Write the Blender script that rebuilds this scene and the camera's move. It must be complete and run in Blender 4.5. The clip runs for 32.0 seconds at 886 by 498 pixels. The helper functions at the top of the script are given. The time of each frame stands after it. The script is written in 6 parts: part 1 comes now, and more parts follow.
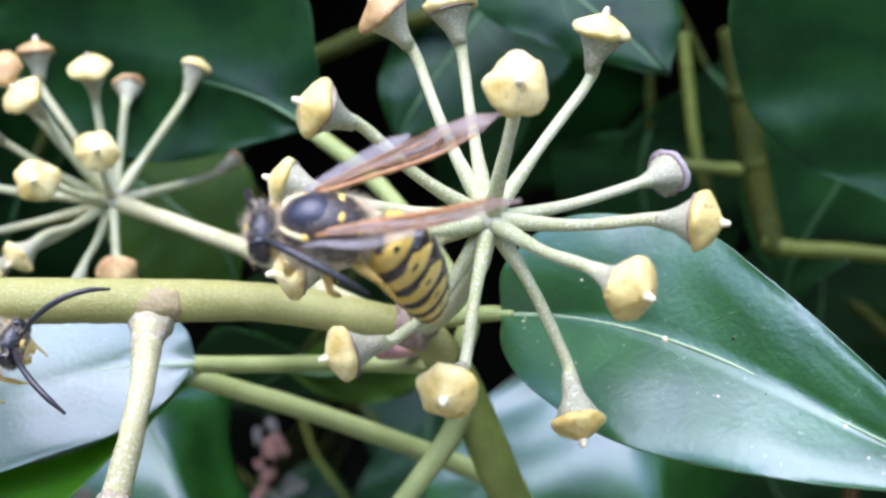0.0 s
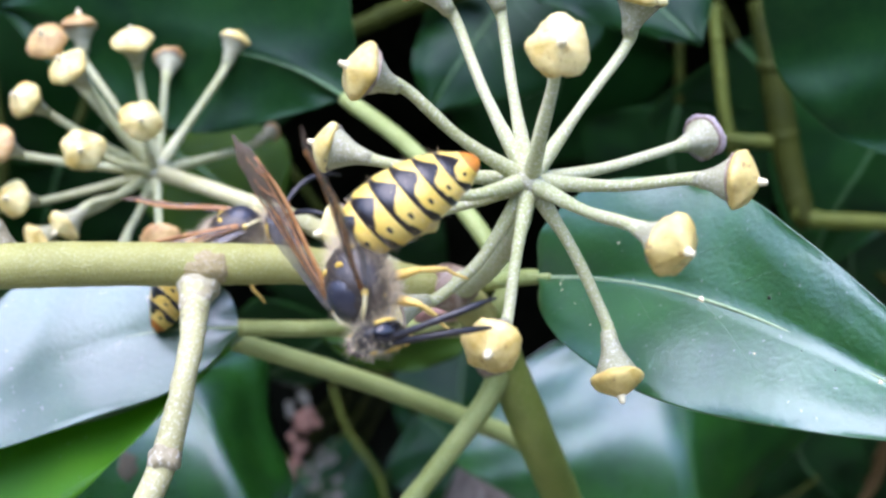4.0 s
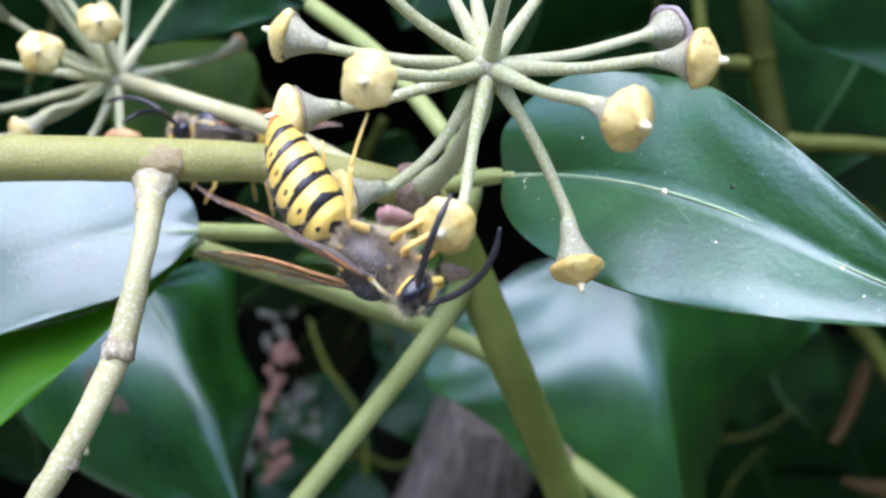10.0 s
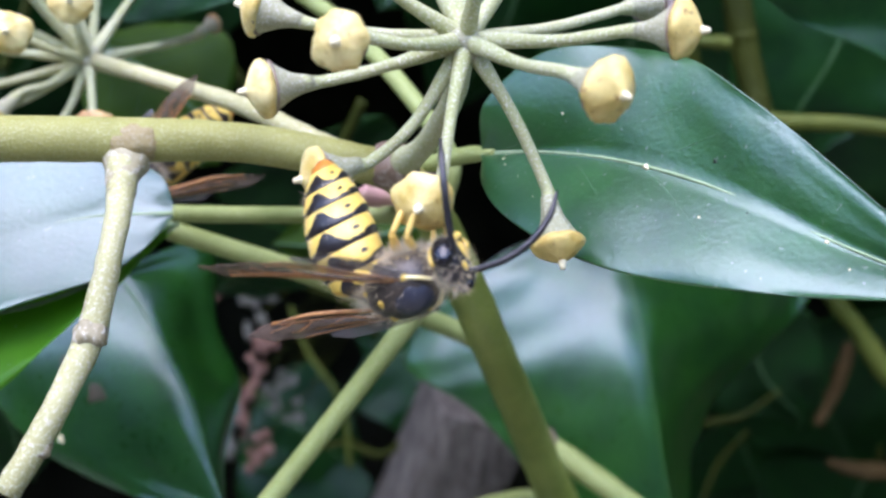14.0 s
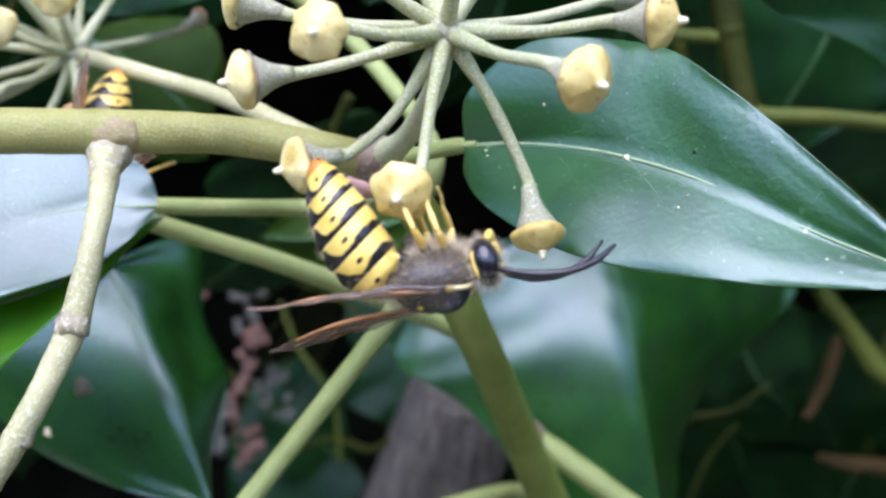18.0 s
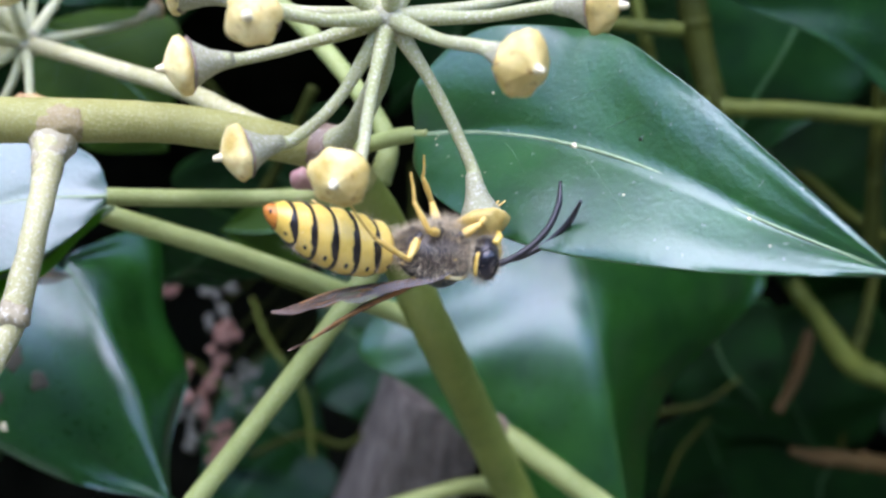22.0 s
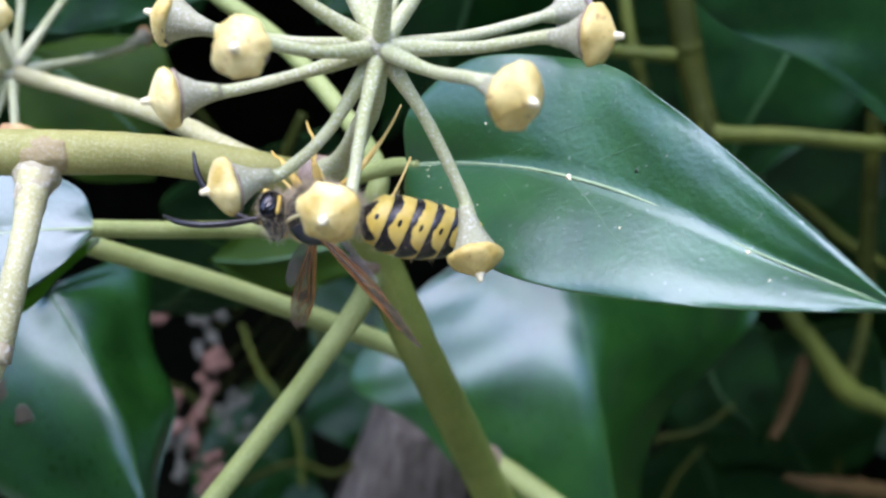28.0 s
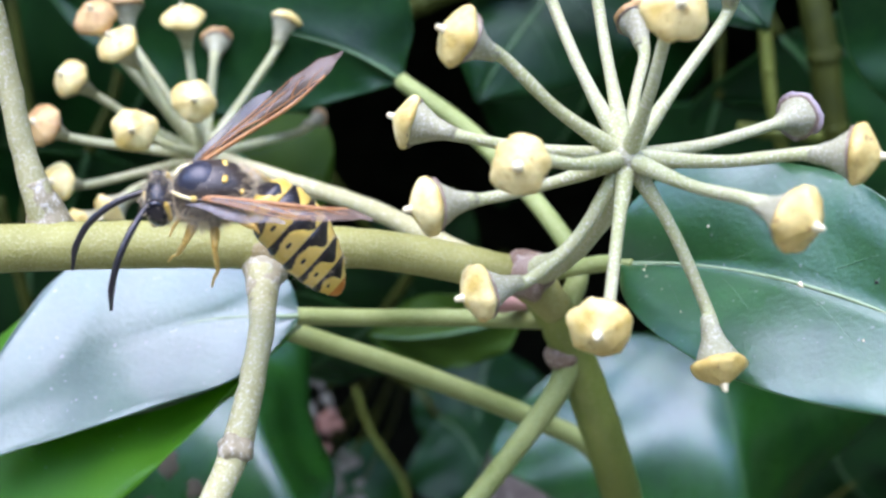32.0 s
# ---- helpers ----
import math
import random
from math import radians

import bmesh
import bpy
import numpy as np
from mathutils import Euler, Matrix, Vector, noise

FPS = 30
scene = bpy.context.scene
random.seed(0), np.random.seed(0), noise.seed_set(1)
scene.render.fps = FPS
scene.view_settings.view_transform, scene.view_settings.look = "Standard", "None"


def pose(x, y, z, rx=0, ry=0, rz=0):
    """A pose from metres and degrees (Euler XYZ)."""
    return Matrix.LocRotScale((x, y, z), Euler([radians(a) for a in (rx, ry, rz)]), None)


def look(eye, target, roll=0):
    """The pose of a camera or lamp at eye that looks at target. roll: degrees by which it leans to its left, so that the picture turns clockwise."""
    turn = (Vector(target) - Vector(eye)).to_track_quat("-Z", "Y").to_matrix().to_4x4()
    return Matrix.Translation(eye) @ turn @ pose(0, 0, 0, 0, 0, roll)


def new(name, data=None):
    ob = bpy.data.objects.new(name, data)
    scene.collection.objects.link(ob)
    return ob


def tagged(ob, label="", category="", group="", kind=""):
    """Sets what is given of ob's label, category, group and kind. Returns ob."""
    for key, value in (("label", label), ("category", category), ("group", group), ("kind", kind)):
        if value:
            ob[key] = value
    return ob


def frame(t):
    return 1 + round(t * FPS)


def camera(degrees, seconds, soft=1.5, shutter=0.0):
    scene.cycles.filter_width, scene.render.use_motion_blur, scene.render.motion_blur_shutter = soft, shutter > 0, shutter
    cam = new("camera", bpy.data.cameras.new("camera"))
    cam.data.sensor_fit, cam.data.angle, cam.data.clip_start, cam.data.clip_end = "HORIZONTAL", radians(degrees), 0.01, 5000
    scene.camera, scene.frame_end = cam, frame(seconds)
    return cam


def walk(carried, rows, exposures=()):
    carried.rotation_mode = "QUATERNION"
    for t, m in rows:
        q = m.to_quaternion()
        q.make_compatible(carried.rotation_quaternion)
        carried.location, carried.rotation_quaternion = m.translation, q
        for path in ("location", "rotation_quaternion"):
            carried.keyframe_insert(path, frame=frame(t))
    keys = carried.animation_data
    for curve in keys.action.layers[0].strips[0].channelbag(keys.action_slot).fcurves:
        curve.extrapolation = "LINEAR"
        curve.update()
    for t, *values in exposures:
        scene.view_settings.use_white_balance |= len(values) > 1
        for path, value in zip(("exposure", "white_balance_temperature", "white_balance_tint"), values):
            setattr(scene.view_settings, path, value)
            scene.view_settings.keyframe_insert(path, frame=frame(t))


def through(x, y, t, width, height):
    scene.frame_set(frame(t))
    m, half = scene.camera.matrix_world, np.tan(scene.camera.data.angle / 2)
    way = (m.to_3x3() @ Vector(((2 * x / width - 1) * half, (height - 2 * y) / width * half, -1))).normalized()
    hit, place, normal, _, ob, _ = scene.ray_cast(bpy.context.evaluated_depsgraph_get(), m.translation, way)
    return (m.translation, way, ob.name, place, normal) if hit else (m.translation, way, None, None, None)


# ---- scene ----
cam = camera(42.50, 32.0, soft=2.6)
cam.data.dof.use_dof = True
cam.data.dof.focus_distance = 0.075
cam.data.dof.aperture_fstop = 40.0
PATH = [
    (0, (0.00263, 0.00304, 1.20213), (-0.0395, 2.0024, 1.1715), -0.77),
    (0.5, (0.00250, 0.00267, 1.20191), (-0.0414, 2.0020, 1.1716), -0.77),
    (1, (0.00205, 0.00214, 1.20184), (-0.0500, 2.0012, 1.1706), -0.83),
    (1.5, (0.00150, 0.00204, 1.20192), (-0.0581, 2.0008, 1.1637), -0.79),
    (2, (0.00121, 0.00209, 1.20151), (-0.0619, 2.0006, 1.1568), -0.86),
    (2.5, (0.00145, 0.00218, 1.20102), (-0.0716, 2.0002, 1.1510), -0.93),
    (3, (0.00100, 0.00206, 1.20132), (-0.0748, 1.9997, 1.1408), -0.91),
    (3.5, (0.00115, 0.00136, 1.20118), (-0.0800, 1.9989, 1.1434), -0.97),
    (5.5, (0.00202, 0.00099, 1.19862), (-0.0813, 1.9977, 1.1206), -0.88),
    (6, (0.00209, 0.00107, 1.19842), (-0.0792, 1.9973, 1.1070), -0.95),
    (6.5, (0.00222, 0.00107, 1.19840), (-0.0827, 1.9969, 1.1016), -0.91),
    (7, (0.00239, 0.00132, 1.19761), (-0.0804, 1.9970, 1.0959), -0.89),
    (7.5, (0.00244, 0.00131, 1.19716), (-0.0765, 1.9971, 1.0943), -0.90),
    (8, (0.00242, 0.00152, 1.19698), (-0.0728, 1.9972, 1.0885), -0.83),
    (8.5, (0.00269, 0.00173, 1.19673), (-0.0688, 1.9972, 1.0828), -0.81),
    (9, (0.00315, 0.00192, 1.19631), (-0.0674, 1.9971, 1.0767), -0.86),
    (9.5, (0.00319, 0.00219, 1.19603), (-0.0649, 1.9971, 1.0707), -0.84),
    (10, (0.00341, 0.00241, 1.19590), (-0.0620, 1.9971, 1.0653), -0.84),
    (10.5, (0.00337, 0.00270, 1.19582), (-0.0582, 1.9972, 1.0615), -0.89),
    (11, (0.00349, 0.00292, 1.19561), (-0.0514, 1.9975, 1.0586), -1.02),
    (11.5, (0.00359, 0.00299, 1.19564), (-0.0470, 1.9974, 1.0554), -1.02),
    (12, (0.00378, 0.00313, 1.19552), (-0.0432, 1.9976, 1.0547), -1.05),
    (12.5, (0.00339, 0.00358, 1.19543), (-0.0366, 1.9982, 1.0542), -1.16),
    (13, (0.00345, 0.00352, 1.19531), (-0.0323, 1.9980, 1.0508), -1.31),
    (13.5, (0.00362, 0.00364, 1.19508), (-0.0340, 1.9980, 1.0494), -1.30),
    (14, (0.00369, 0.00385, 1.19503), (-0.0333, 1.9979, 1.0457), -1.33),
    (14.5, (0.00375, 0.00390, 1.19510), (-0.0297, 1.9981, 1.0460), -1.44),
    (15, (0.00375, 0.00373, 1.19509), (-0.0212, 1.9980, 1.0455), -1.54),
    (15.5, (0.00399, 0.00342, 1.19494), (-0.0180, 1.9976, 1.0438), -1.43),
    (17.5, (0.00478, 0.00334, 1.19448), (-0.0250, 1.9972, 1.0408), -1.45),
    (18, (0.00462, 0.00356, 1.19454), (-0.0242, 1.9975, 1.0416), -1.41),
    (18.5, (0.00512, 0.00353, 1.19416), (-0.0206, 1.9973, 1.0388), -1.41),
    (19, (0.00535, 0.00347, 1.19428), (-0.0200, 1.9972, 1.0385), -1.33),
    (19.5, (0.00564, 0.00356, 1.19414), (-0.0173, 1.9974, 1.0386), -1.36),
    (20, (0.00604, 0.00363, 1.19400), (-0.0197, 1.9975, 1.0402), -1.40),
    (20.5, (0.00574, 0.00381, 1.19402), (-0.0169, 1.9978, 1.0409), -1.30),
    (21, (0.00672, 0.00401, 1.19403), (-0.0129, 1.9978, 1.0377), -1.27),
    (21.5, (0.00691, 0.00413, 1.19398), (-0.0034, 1.9979, 1.0371), -1.42),
    (22, (0.00739, 0.00420, 1.19377), (0.0005, 1.9981, 1.0374), -1.47),
    (22.5, (0.00768, 0.00441, 1.19373), (0.0033, 1.9983, 1.0370), -1.57),
    (23, (0.00799, 0.00441, 1.19376), (0.0051, 1.9983, 1.0381), -1.57),
    (23.5, (0.00811, 0.00469, 1.19383), (0.0091, 1.9987, 1.0392), -1.45),
    (24, (0.00815, 0.00507, 1.19383), (0.0148, 1.9990, 1.0379), -1.49),
    (24.5, (0.00849, 0.00508, 1.19369), (0.0176, 1.9990, 1.0381), -1.51),
    (25, (0.00822, 0.00529, 1.19393), (0.0207, 1.9992, 1.0389), -1.47),
    (25.5, (0.00807, 0.00556, 1.19400), (0.0212, 1.9997, 1.0418), -1.56),
    (27.5, (0.00740, 0.00540, 1.19435), (0.0169, 2.0014, 1.0684), -1.63),
    (28, (0.00733, 0.00581, 1.19449), (0.0170, 2.0022, 1.0751), -1.63),
    (28.5, (0.00722, 0.00586, 1.19456), (0.0150, 2.0028, 1.0849), -1.61),
    (29, (0.00688, 0.00587, 1.19489), (0.0090, 2.0031, 1.0890), -1.59),
    (29.5, (0.00599, 0.00602, 1.19509), (0.0001, 2.0038, 1.1019), -1.41),
    (30, (0.00455, 0.00575, 1.19541), (-0.0085, 2.0038, 1.1078), -1.25),
    (30.5, (0.00272, 0.00583, 1.19554), (-0.0166, 2.0044, 1.1218), -0.94),
    (31, (0.00076, 0.00562, 1.19643), (-0.0330, 2.0042, 1.1289), -0.82),
    (31.5, (-0.00167, 0.00587, 1.19774), (-0.0497, 2.0046, 1.1435), -0.71),
    (32, (-0.00516, 0.00495, 1.19866), (-0.0714, 2.0034, 1.1578), -0.52),
]
walk(cam, [(t, look(eye, target, roll)) for t, eye, target, roll in PATH],
    exposures=((0, 2.58, 6330, 27), (12, 2.45, 6330, 27), (20, 2.41, 6330, 27), (24, 2.46, 6350, 27), (29, 2.41, 6330, 27), (32, 2.53, 6330, 27)))

# ---- world and light ----
world = bpy.data.worlds.new("sky")
scene.world = world
world.use_nodes = True
wn = world.node_tree.nodes
sky = wn.new("ShaderNodeTexSky")
sky.sky_type = "NISHITA"
sky.sun_disc = False
sky.sun_elevation = radians(58)
sky.dust_density = 0.4
sky.air_density = 1.3
sky.ozone_density = 1.8
sky.sun_rotation = radians(180)
wn["Background"].inputs["Strength"].default_value = 0.15
world.node_tree.links.new(sky.outputs[0], wn["Background"].inputs["Color"])
sun_data = bpy.data.lights.new("sun", "SUN")
sun_data.energy, sun_data.angle, sun_data.color = 0.95, radians(56), (1.0, 0.99, 0.985)
sun = new("sun", sun_data)
sun.matrix_world = look(Vector((-0.16, -0.5, 0.85)), (0, 0, 0))


# ---- helpers for building; lengths in millimetres, from a point 1.2 m over the ground ----
def mm(p):
    return Vector((p[0] / 1000, p[1] / 1000, 1.2 + p[2] / 1000))


def link(name, bm, material, parent=None, label="", smooth=True):
    mesh = bpy.data.meshes.new(name)
    if smooth:
        for f in bm.faces:
            f.smooth = True
    bm.to_mesh(mesh)
    bm.free()
    mesh.materials.append(material)
    ob = new(name, mesh)
    if parent is not None:
        ob.parent = parent
    if label:
        ob["label"] = label
    return ob


def part(name, bm, material, parent, label="", smooth=True):
    return link(name, bm, material, parent, label, smooth)


def thing(name, label, category, group="", kind=""):
    return tagged(new(name), label, category, group, kind)


def spline(pts, n):
    """n + 1 points on a smooth curve through pts."""
    pts = [Vector(p) for p in pts]
    out = []
    m = len(pts) - 1
    for i in range(n + 1):
        u = i / n * m
        k = min(int(u), m - 1)
        s = u - k
        p1, p2 = pts[k], pts[k + 1]
        p0 = pts[k - 1] if k > 0 else p1 * 2 - p2
        p3 = pts[k + 2] if k + 2 <= m else p2 * 2 - p1
        out.append(0.5 * (2 * p1 + (p2 - p0) * s + (2 * p0 - 5 * p1 + 4 * p2 - p3) * s * s + (3 * p1 - p0 - 3 * p2 + p3) * s ** 3))
    return out


def along(values, u):
    m = len(values) - 1
    k = min(int(u * m), m - 1)
    s = u * m - k
    s = s * s * (3 - 2 * s)
    return values[k] * (1 - s) + values[k + 1] * s


def tube_into(bm, pts, radii, n=16, seg=10, rough=0.0, seed=0.0):
    """A round tapered tube along a smooth curve, radii given along it, closed at both ends. Points as vectors in metres, radii in metres."""
    line = spline(pts, n)
    rings = []
    ref = Vector((0.31, 0.2, 0.93))
    for i, p in enumerate(line):
        d = (line[min(i + 1, n)] - line[max(i - 1, 0)]).normalized()
        if i == 0:
            a = d.cross(ref)
            if a.length < 0.2:
                a = d.cross(Vector((0.9, 0.1, 0.1)))
        a = (a - d * a.dot(d)).normalized()
        b = d.cross(a)
        r = along(radii, i / n)
        ring = []
        for j in range(seg):
            w = 2 * math.pi * j / seg
            q = p + (a * math.cos(w) + b * math.sin(w)) * r
            if rough:
                q += (q - p) * rough * noise.noise(q * 900 + Vector((seed, 0, 0)))
            ring.append(bm.verts.new(q))
        rings.append(ring)
    for r0, r1 in zip(rings, rings[1:]):
        for j in range(seg):
            bm.faces.new((r0[j], r0[(j + 1) % seg], r1[(j + 1) % seg], r1[j]))
    bm.faces.new(rings[0][::-1])
    bm.faces.new(rings[-1])
    return bm


def tube(pts, radii, n=16, seg=10, rough=0.0, seed=0.0):
    return tube_into(bmesh.new(), pts, radii, n, seg, rough, seed)


def lathe(profile, seg=20, wobble=None):
    """Turns (height, radius) pairs about z. wobble(angle, height): a factor on the radius."""
    bm = bmesh.new()
    rings = []
    for h, r in profile:
        ring = []
        for j in range(seg):
            w = 2 * math.pi * j / seg
            k = wobble(w, h) if wobble else 1.0
            ring.append(bm.verts.new((r * k * math.cos(w), r * k * math.sin(w), h)))
        rings.append(ring)
    for r0, r1 in zip(rings, rings[1:]):
        for j in range(seg):
            bm.faces.new((r0[j], r0[(j + 1) % seg], r1[(j + 1) % seg], r1[j]))
    bm.faces.new(rings[0][::-1])
    bm.faces.new(rings[-1])
    return bm


def ball(centre, radii, seg=20, rings=12):
    bm = bmesh.new()
    bmesh.ops.create_uvsphere(bm, u_segments=seg, v_segments=rings, radius=1.0)
    for v in bm.verts:
        v.co = Vector((v.co.x * radii[0], v.co.y * radii[1], v.co.z * radii[2])) + Vector(centre)
    return bm


# ---- materials ----
def material(name, build):
    m = bpy.data.materials.new(name)
    m.use_nodes = True
    nt = m.node_tree
    bsdf = nt.nodes["Principled BSDF"]
    build(nt, bsdf)
    return m


def tex_noise(nt, coord, scale, detail=4.0, rough=0.6):
    n = nt.nodes.new("ShaderNodeTexNoise")
    n.inputs["Scale"].default_value = scale
    n.inputs["Detail"].default_value = detail
    n.inputs["Roughness"].default_value = rough
    if coord is not None:
        nt.links.new(coord, n.inputs["Vector"])
    return n


def ramp(nt, fac, stops):
    r = nt.nodes.new("ShaderNodeValToRGB")
    while len(r.color_ramp.elements) > 1:
        r.color_ramp.elements.remove(r.color_ramp.elements[-1])
    r.color_ramp.elements[0].position = stops[0][0]
    r.color_ramp.elements[0].color = (*stops[0][1], 1)
    for at, c in stops[1:]:
        e = r.color_ramp.elements.new(at)
        e.color = (*c, 1)
    nt.links.new(fac, r.inputs["Fac"])
    return r


def mix(nt, fac, a, b, how="MIX"):
    n = nt.nodes.new("ShaderNodeMix")
    n.data_type = "RGBA"
    n.blend_type = how
    for socket, value in ((n.inputs["Factor"], fac), (n.inputs["A"], a), (n.inputs["B"], b)):
        if isinstance(value, (int, float)):
            socket.default_value = value
        elif isinstance(value, tuple):
            socket.default_value = (*value, 1)
        else:
            nt.links.new(value, socket)
    return n.outputs["Result"]


def bump(nt, bsdf, height, strength, distance):
    b = nt.nodes.new("ShaderNodeBump")
    b.inputs["Strength"].default_value = strength
    b.inputs["Distance"].default_value = distance
    nt.links.new(height, b.inputs["Height"])
    nt.links.new(b.outputs["Normal"], bsdf.inputs["Normal"])


def coords(nt, which="Object"):
    return nt.nodes.new("ShaderNodeTexCoord").outputs[which]


def math_node(nt, op, a, b=0.5):
    n = nt.nodes.new("ShaderNodeMath")
    n.operation = op
    for socket, value in zip(n.inputs, (a, b)):
        if isinstance(value, (int, float)):
            socket.default_value = value
        else:
            nt.links.new(value, socket)
    return n.outputs[0]


def leaf_material(name, dark, light, vein, rough=0.43, through=0.22, glow=(0.12, 0.35, 0.02), coat=1.0, gloss=1.0, dust=0.5):
    """Waxy leaf: mottled green, a pale net of fine veins, a pale rim, some light let through."""
    def build(nt, b):
        co = coords(nt)
        big = tex_noise(nt, co, 160, 3)
        fine = tex_noise(nt, co, 2200, 4)
        colour = ramp(nt, big.outputs["Fac"], ((0.3, dark), (0.72, light))).outputs["Color"]
        cells = nt.nodes.new("ShaderNodeTexVoronoi")
        cells.feature = "DISTANCE_TO_EDGE"
        cells.inputs["Scale"].default_value = 700
        warp = tex_noise(nt, co, 600, 2)
        shift = nt.nodes.new("ShaderNodeVectorMath")
        shift.operation = "MULTIPLY_ADD"
        shift.inputs[1].default_value = (0.002, 0.002, 0.002)
        nt.links.new(warp.outputs["Color"], shift.inputs[0])
        nt.links.new(co, shift.inputs[2])
        nt.links.new(shift.outputs[0], cells.inputs["Vector"])
        net = ramp(nt, cells.outputs["Distance"], ((0.0, (1, 1, 1)), (0.09, (0, 0, 0)))).outputs["Color"]
        colour = mix(nt, math_node(nt, "MULTIPLY", net, 0.045), colour, vein)
        uv = nt.nodes.new("ShaderNodeSeparateXYZ")
        nt.links.new(coords(nt, "UV"), uv.inputs[0])
        edge = math_node(nt, "ABSOLUTE", math_node(nt, "SUBTRACT", uv.outputs["Y"], 0.5))
        rim = ramp(nt, edge, ((0.470, (0, 0, 0)), (0.492, (1, 1, 1)))).outputs["Color"]
        colour = mix(nt, math_node(nt, "MULTIPLY", rim, 0.35), colour, vein)
        specks = ramp(nt, tex_noise(nt, co, 2300, 2, 0.4).outputs["Fac"], ((0.72, (0, 0, 0)), (0.74, (1, 1, 1)))).outputs["Color"]
        colour = mix(nt, math_node(nt, "MULTIPLY", specks, dust), colour, (0.45, 0.5, 0.42))
        nt.links.new(colour, b.inputs["Base Color"])
        smear = tex_noise(nt, co, 1300, 5, 0.7)
        nt.links.new(ramp(nt, smear.outputs["Fac"], ((0.3, (rough - 0.05,) * 3), (0.75, (rough + 0.09,) * 3))).outputs["Color"], b.inputs["Roughness"])
        b.inputs["Specular IOR Level"].default_value = gloss
        # blue put into the gloss colour to imitate blue sky shine
        b.inputs["Specular Tint"].default_value = (0.66, 0.87, 1.0, 1)
        b.inputs["Coat Weight"].default_value = coat
        b.inputs["Coat Roughness"].default_value = rough - 0.06
        height = mix(nt, 0.3, mix(nt, 0.05, fine.outputs["Fac"], net), tex_noise(nt, co, 330, 3).outputs["Fac"])
        bump(nt, b, height, 0.6, 0.00018)
        out = nt.nodes["Material Output"]
        tr = nt.nodes.new("ShaderNodeBsdfTranslucent")
        tr.inputs["Color"].default_value = (*glow, 1)
        ms = nt.nodes.new("ShaderNodeMixShader")
        ms.inputs[0].default_value = through
        nt.links.new(b.outputs[0], ms.inputs[1])
        nt.links.new(tr.outputs[0], ms.inputs[2])
        nt.links.new(ms.outputs[0], out.inputs["Surface"])
    return material(name, build)


def stem_material(name, low, high, scurf, amount=0.45, rough=0.5, scale=900, gloss=0.5):
    """Green bark with pale scurf and dots."""
    def build(nt, b):
        co = coords(nt)
        big = tex_noise(nt, co, 130, 3)
        colour = ramp(nt, big.outputs["Fac"], ((0.32, low), (0.7, high))).outputs["Color"]
        dots = tex_noise(nt, co, scale * 2.2, 3, 0.7)
        mask = ramp(nt, dots.outputs["Fac"], ((0.5, (0, 0, 0)), (0.66, (1, 1, 1)))).outputs["Color"]
        colour = mix(nt, math_node(nt, "MULTIPLY", mask, amount), colour, scurf)
        nt.links.new(colour, b.inputs["Base Color"])
        b.inputs["Roughness"].default_value = rough
        b.inputs["Specular IOR Level"].default_value = gloss
        bump(nt, b, dots.outputs["Fac"], 0.7, 0.0002)
    return material(name, build)


def fruit_material(name, low, high, blotch, seed):
    """Lumpy waxy fruit skin: pale and ochre patches, brown dots, ridged relief."""
    def build(nt, b):
        co = coords(nt)
        big = tex_noise(nt, co, 420 + seed, 4, 0.6)
        colour = ramp(nt, big.outputs["Fac"], ((0.34, low), (0.5, tuple((x + y) / 2 for x, y in zip(low, high))), (0.66, high))).outputs["Color"]
        dots = tex_noise(nt, co, 1900 + seed, 3, 0.55)
        mask = ramp(nt, dots.outputs["Fac"], ((0.62, (0, 0, 0)), (0.7, (1, 1, 1)))).outputs["Color"]
        colour = mix(nt, math_node(nt, "MULTIPLY", mask, 0.7), colour, blotch)
        nt.links.new(colour, b.inputs["Base Color"])
        b.inputs["Roughness"].default_value = 0.5
        b.inputs["Subsurface Weight"].default_value = 0.15
        b.inputs["Subsurface Radius"].default_value = (0.0008, 0.0005, 0.0002)
        lumps = tex_noise(nt, co, 1000 + seed, 5, 0.65)
        bump(nt, b, lumps.outputs["Fac"], 0.7, 0.0003)
    return material(name, build)


def plain(name, a, c, scale=800, rough=0.5, bump_by=0.0001, metal=0.0, sheen=0.0, gloss=0.5):
    def build(nt, b):
        co = coords(nt)
        n = tex_noise(nt, co, scale, 5, 0.65)
        nt.links.new(ramp(nt, n.outputs["Fac"], ((0.3, a), (0.72, c))).outputs["Color"], b.inputs["Base Color"])
        b.inputs["Roughness"].default_value = rough
        b.inputs["Metallic"].default_value = metal
        b.inputs["Specular IOR Level"].default_value = gloss
        b.inputs["Sheen Weight"].default_value = sheen
        bump(nt, b, n.outputs["Fac"], 0.5, bump_by)
    return material(name, build)


M_LEAF = leaf_material("ivy_leaf", (0.008, 0.06, 0.01), (0.022, 0.12, 0.018), (0.2, 0.34, 0.15), rough=0.37, coat=0.9, gloss=0.9, dust=0.35)
M_LEAF_WAXY = leaf_material("waxy_ivy_leaf", (0.008, 0.05, 0.012), (0.018, 0.09, 0.02), (0.22, 0.34, 0.16), rough=0.35, coat=1.0, gloss=1.0)
# Leaf green darkened in the colour itself, standing for leaves in shade.
M_LEAF_DARK = leaf_material("shaded_ivy_leaf", (0.002, 0.016, 0.003), (0.0065, 0.04, 0.006), (0.07, 0.18, 0.04), rough=0.4, through=0.08, glow=(0.1, 0.4, 0.01), coat=0.03, gloss=0.16, dust=0.0)
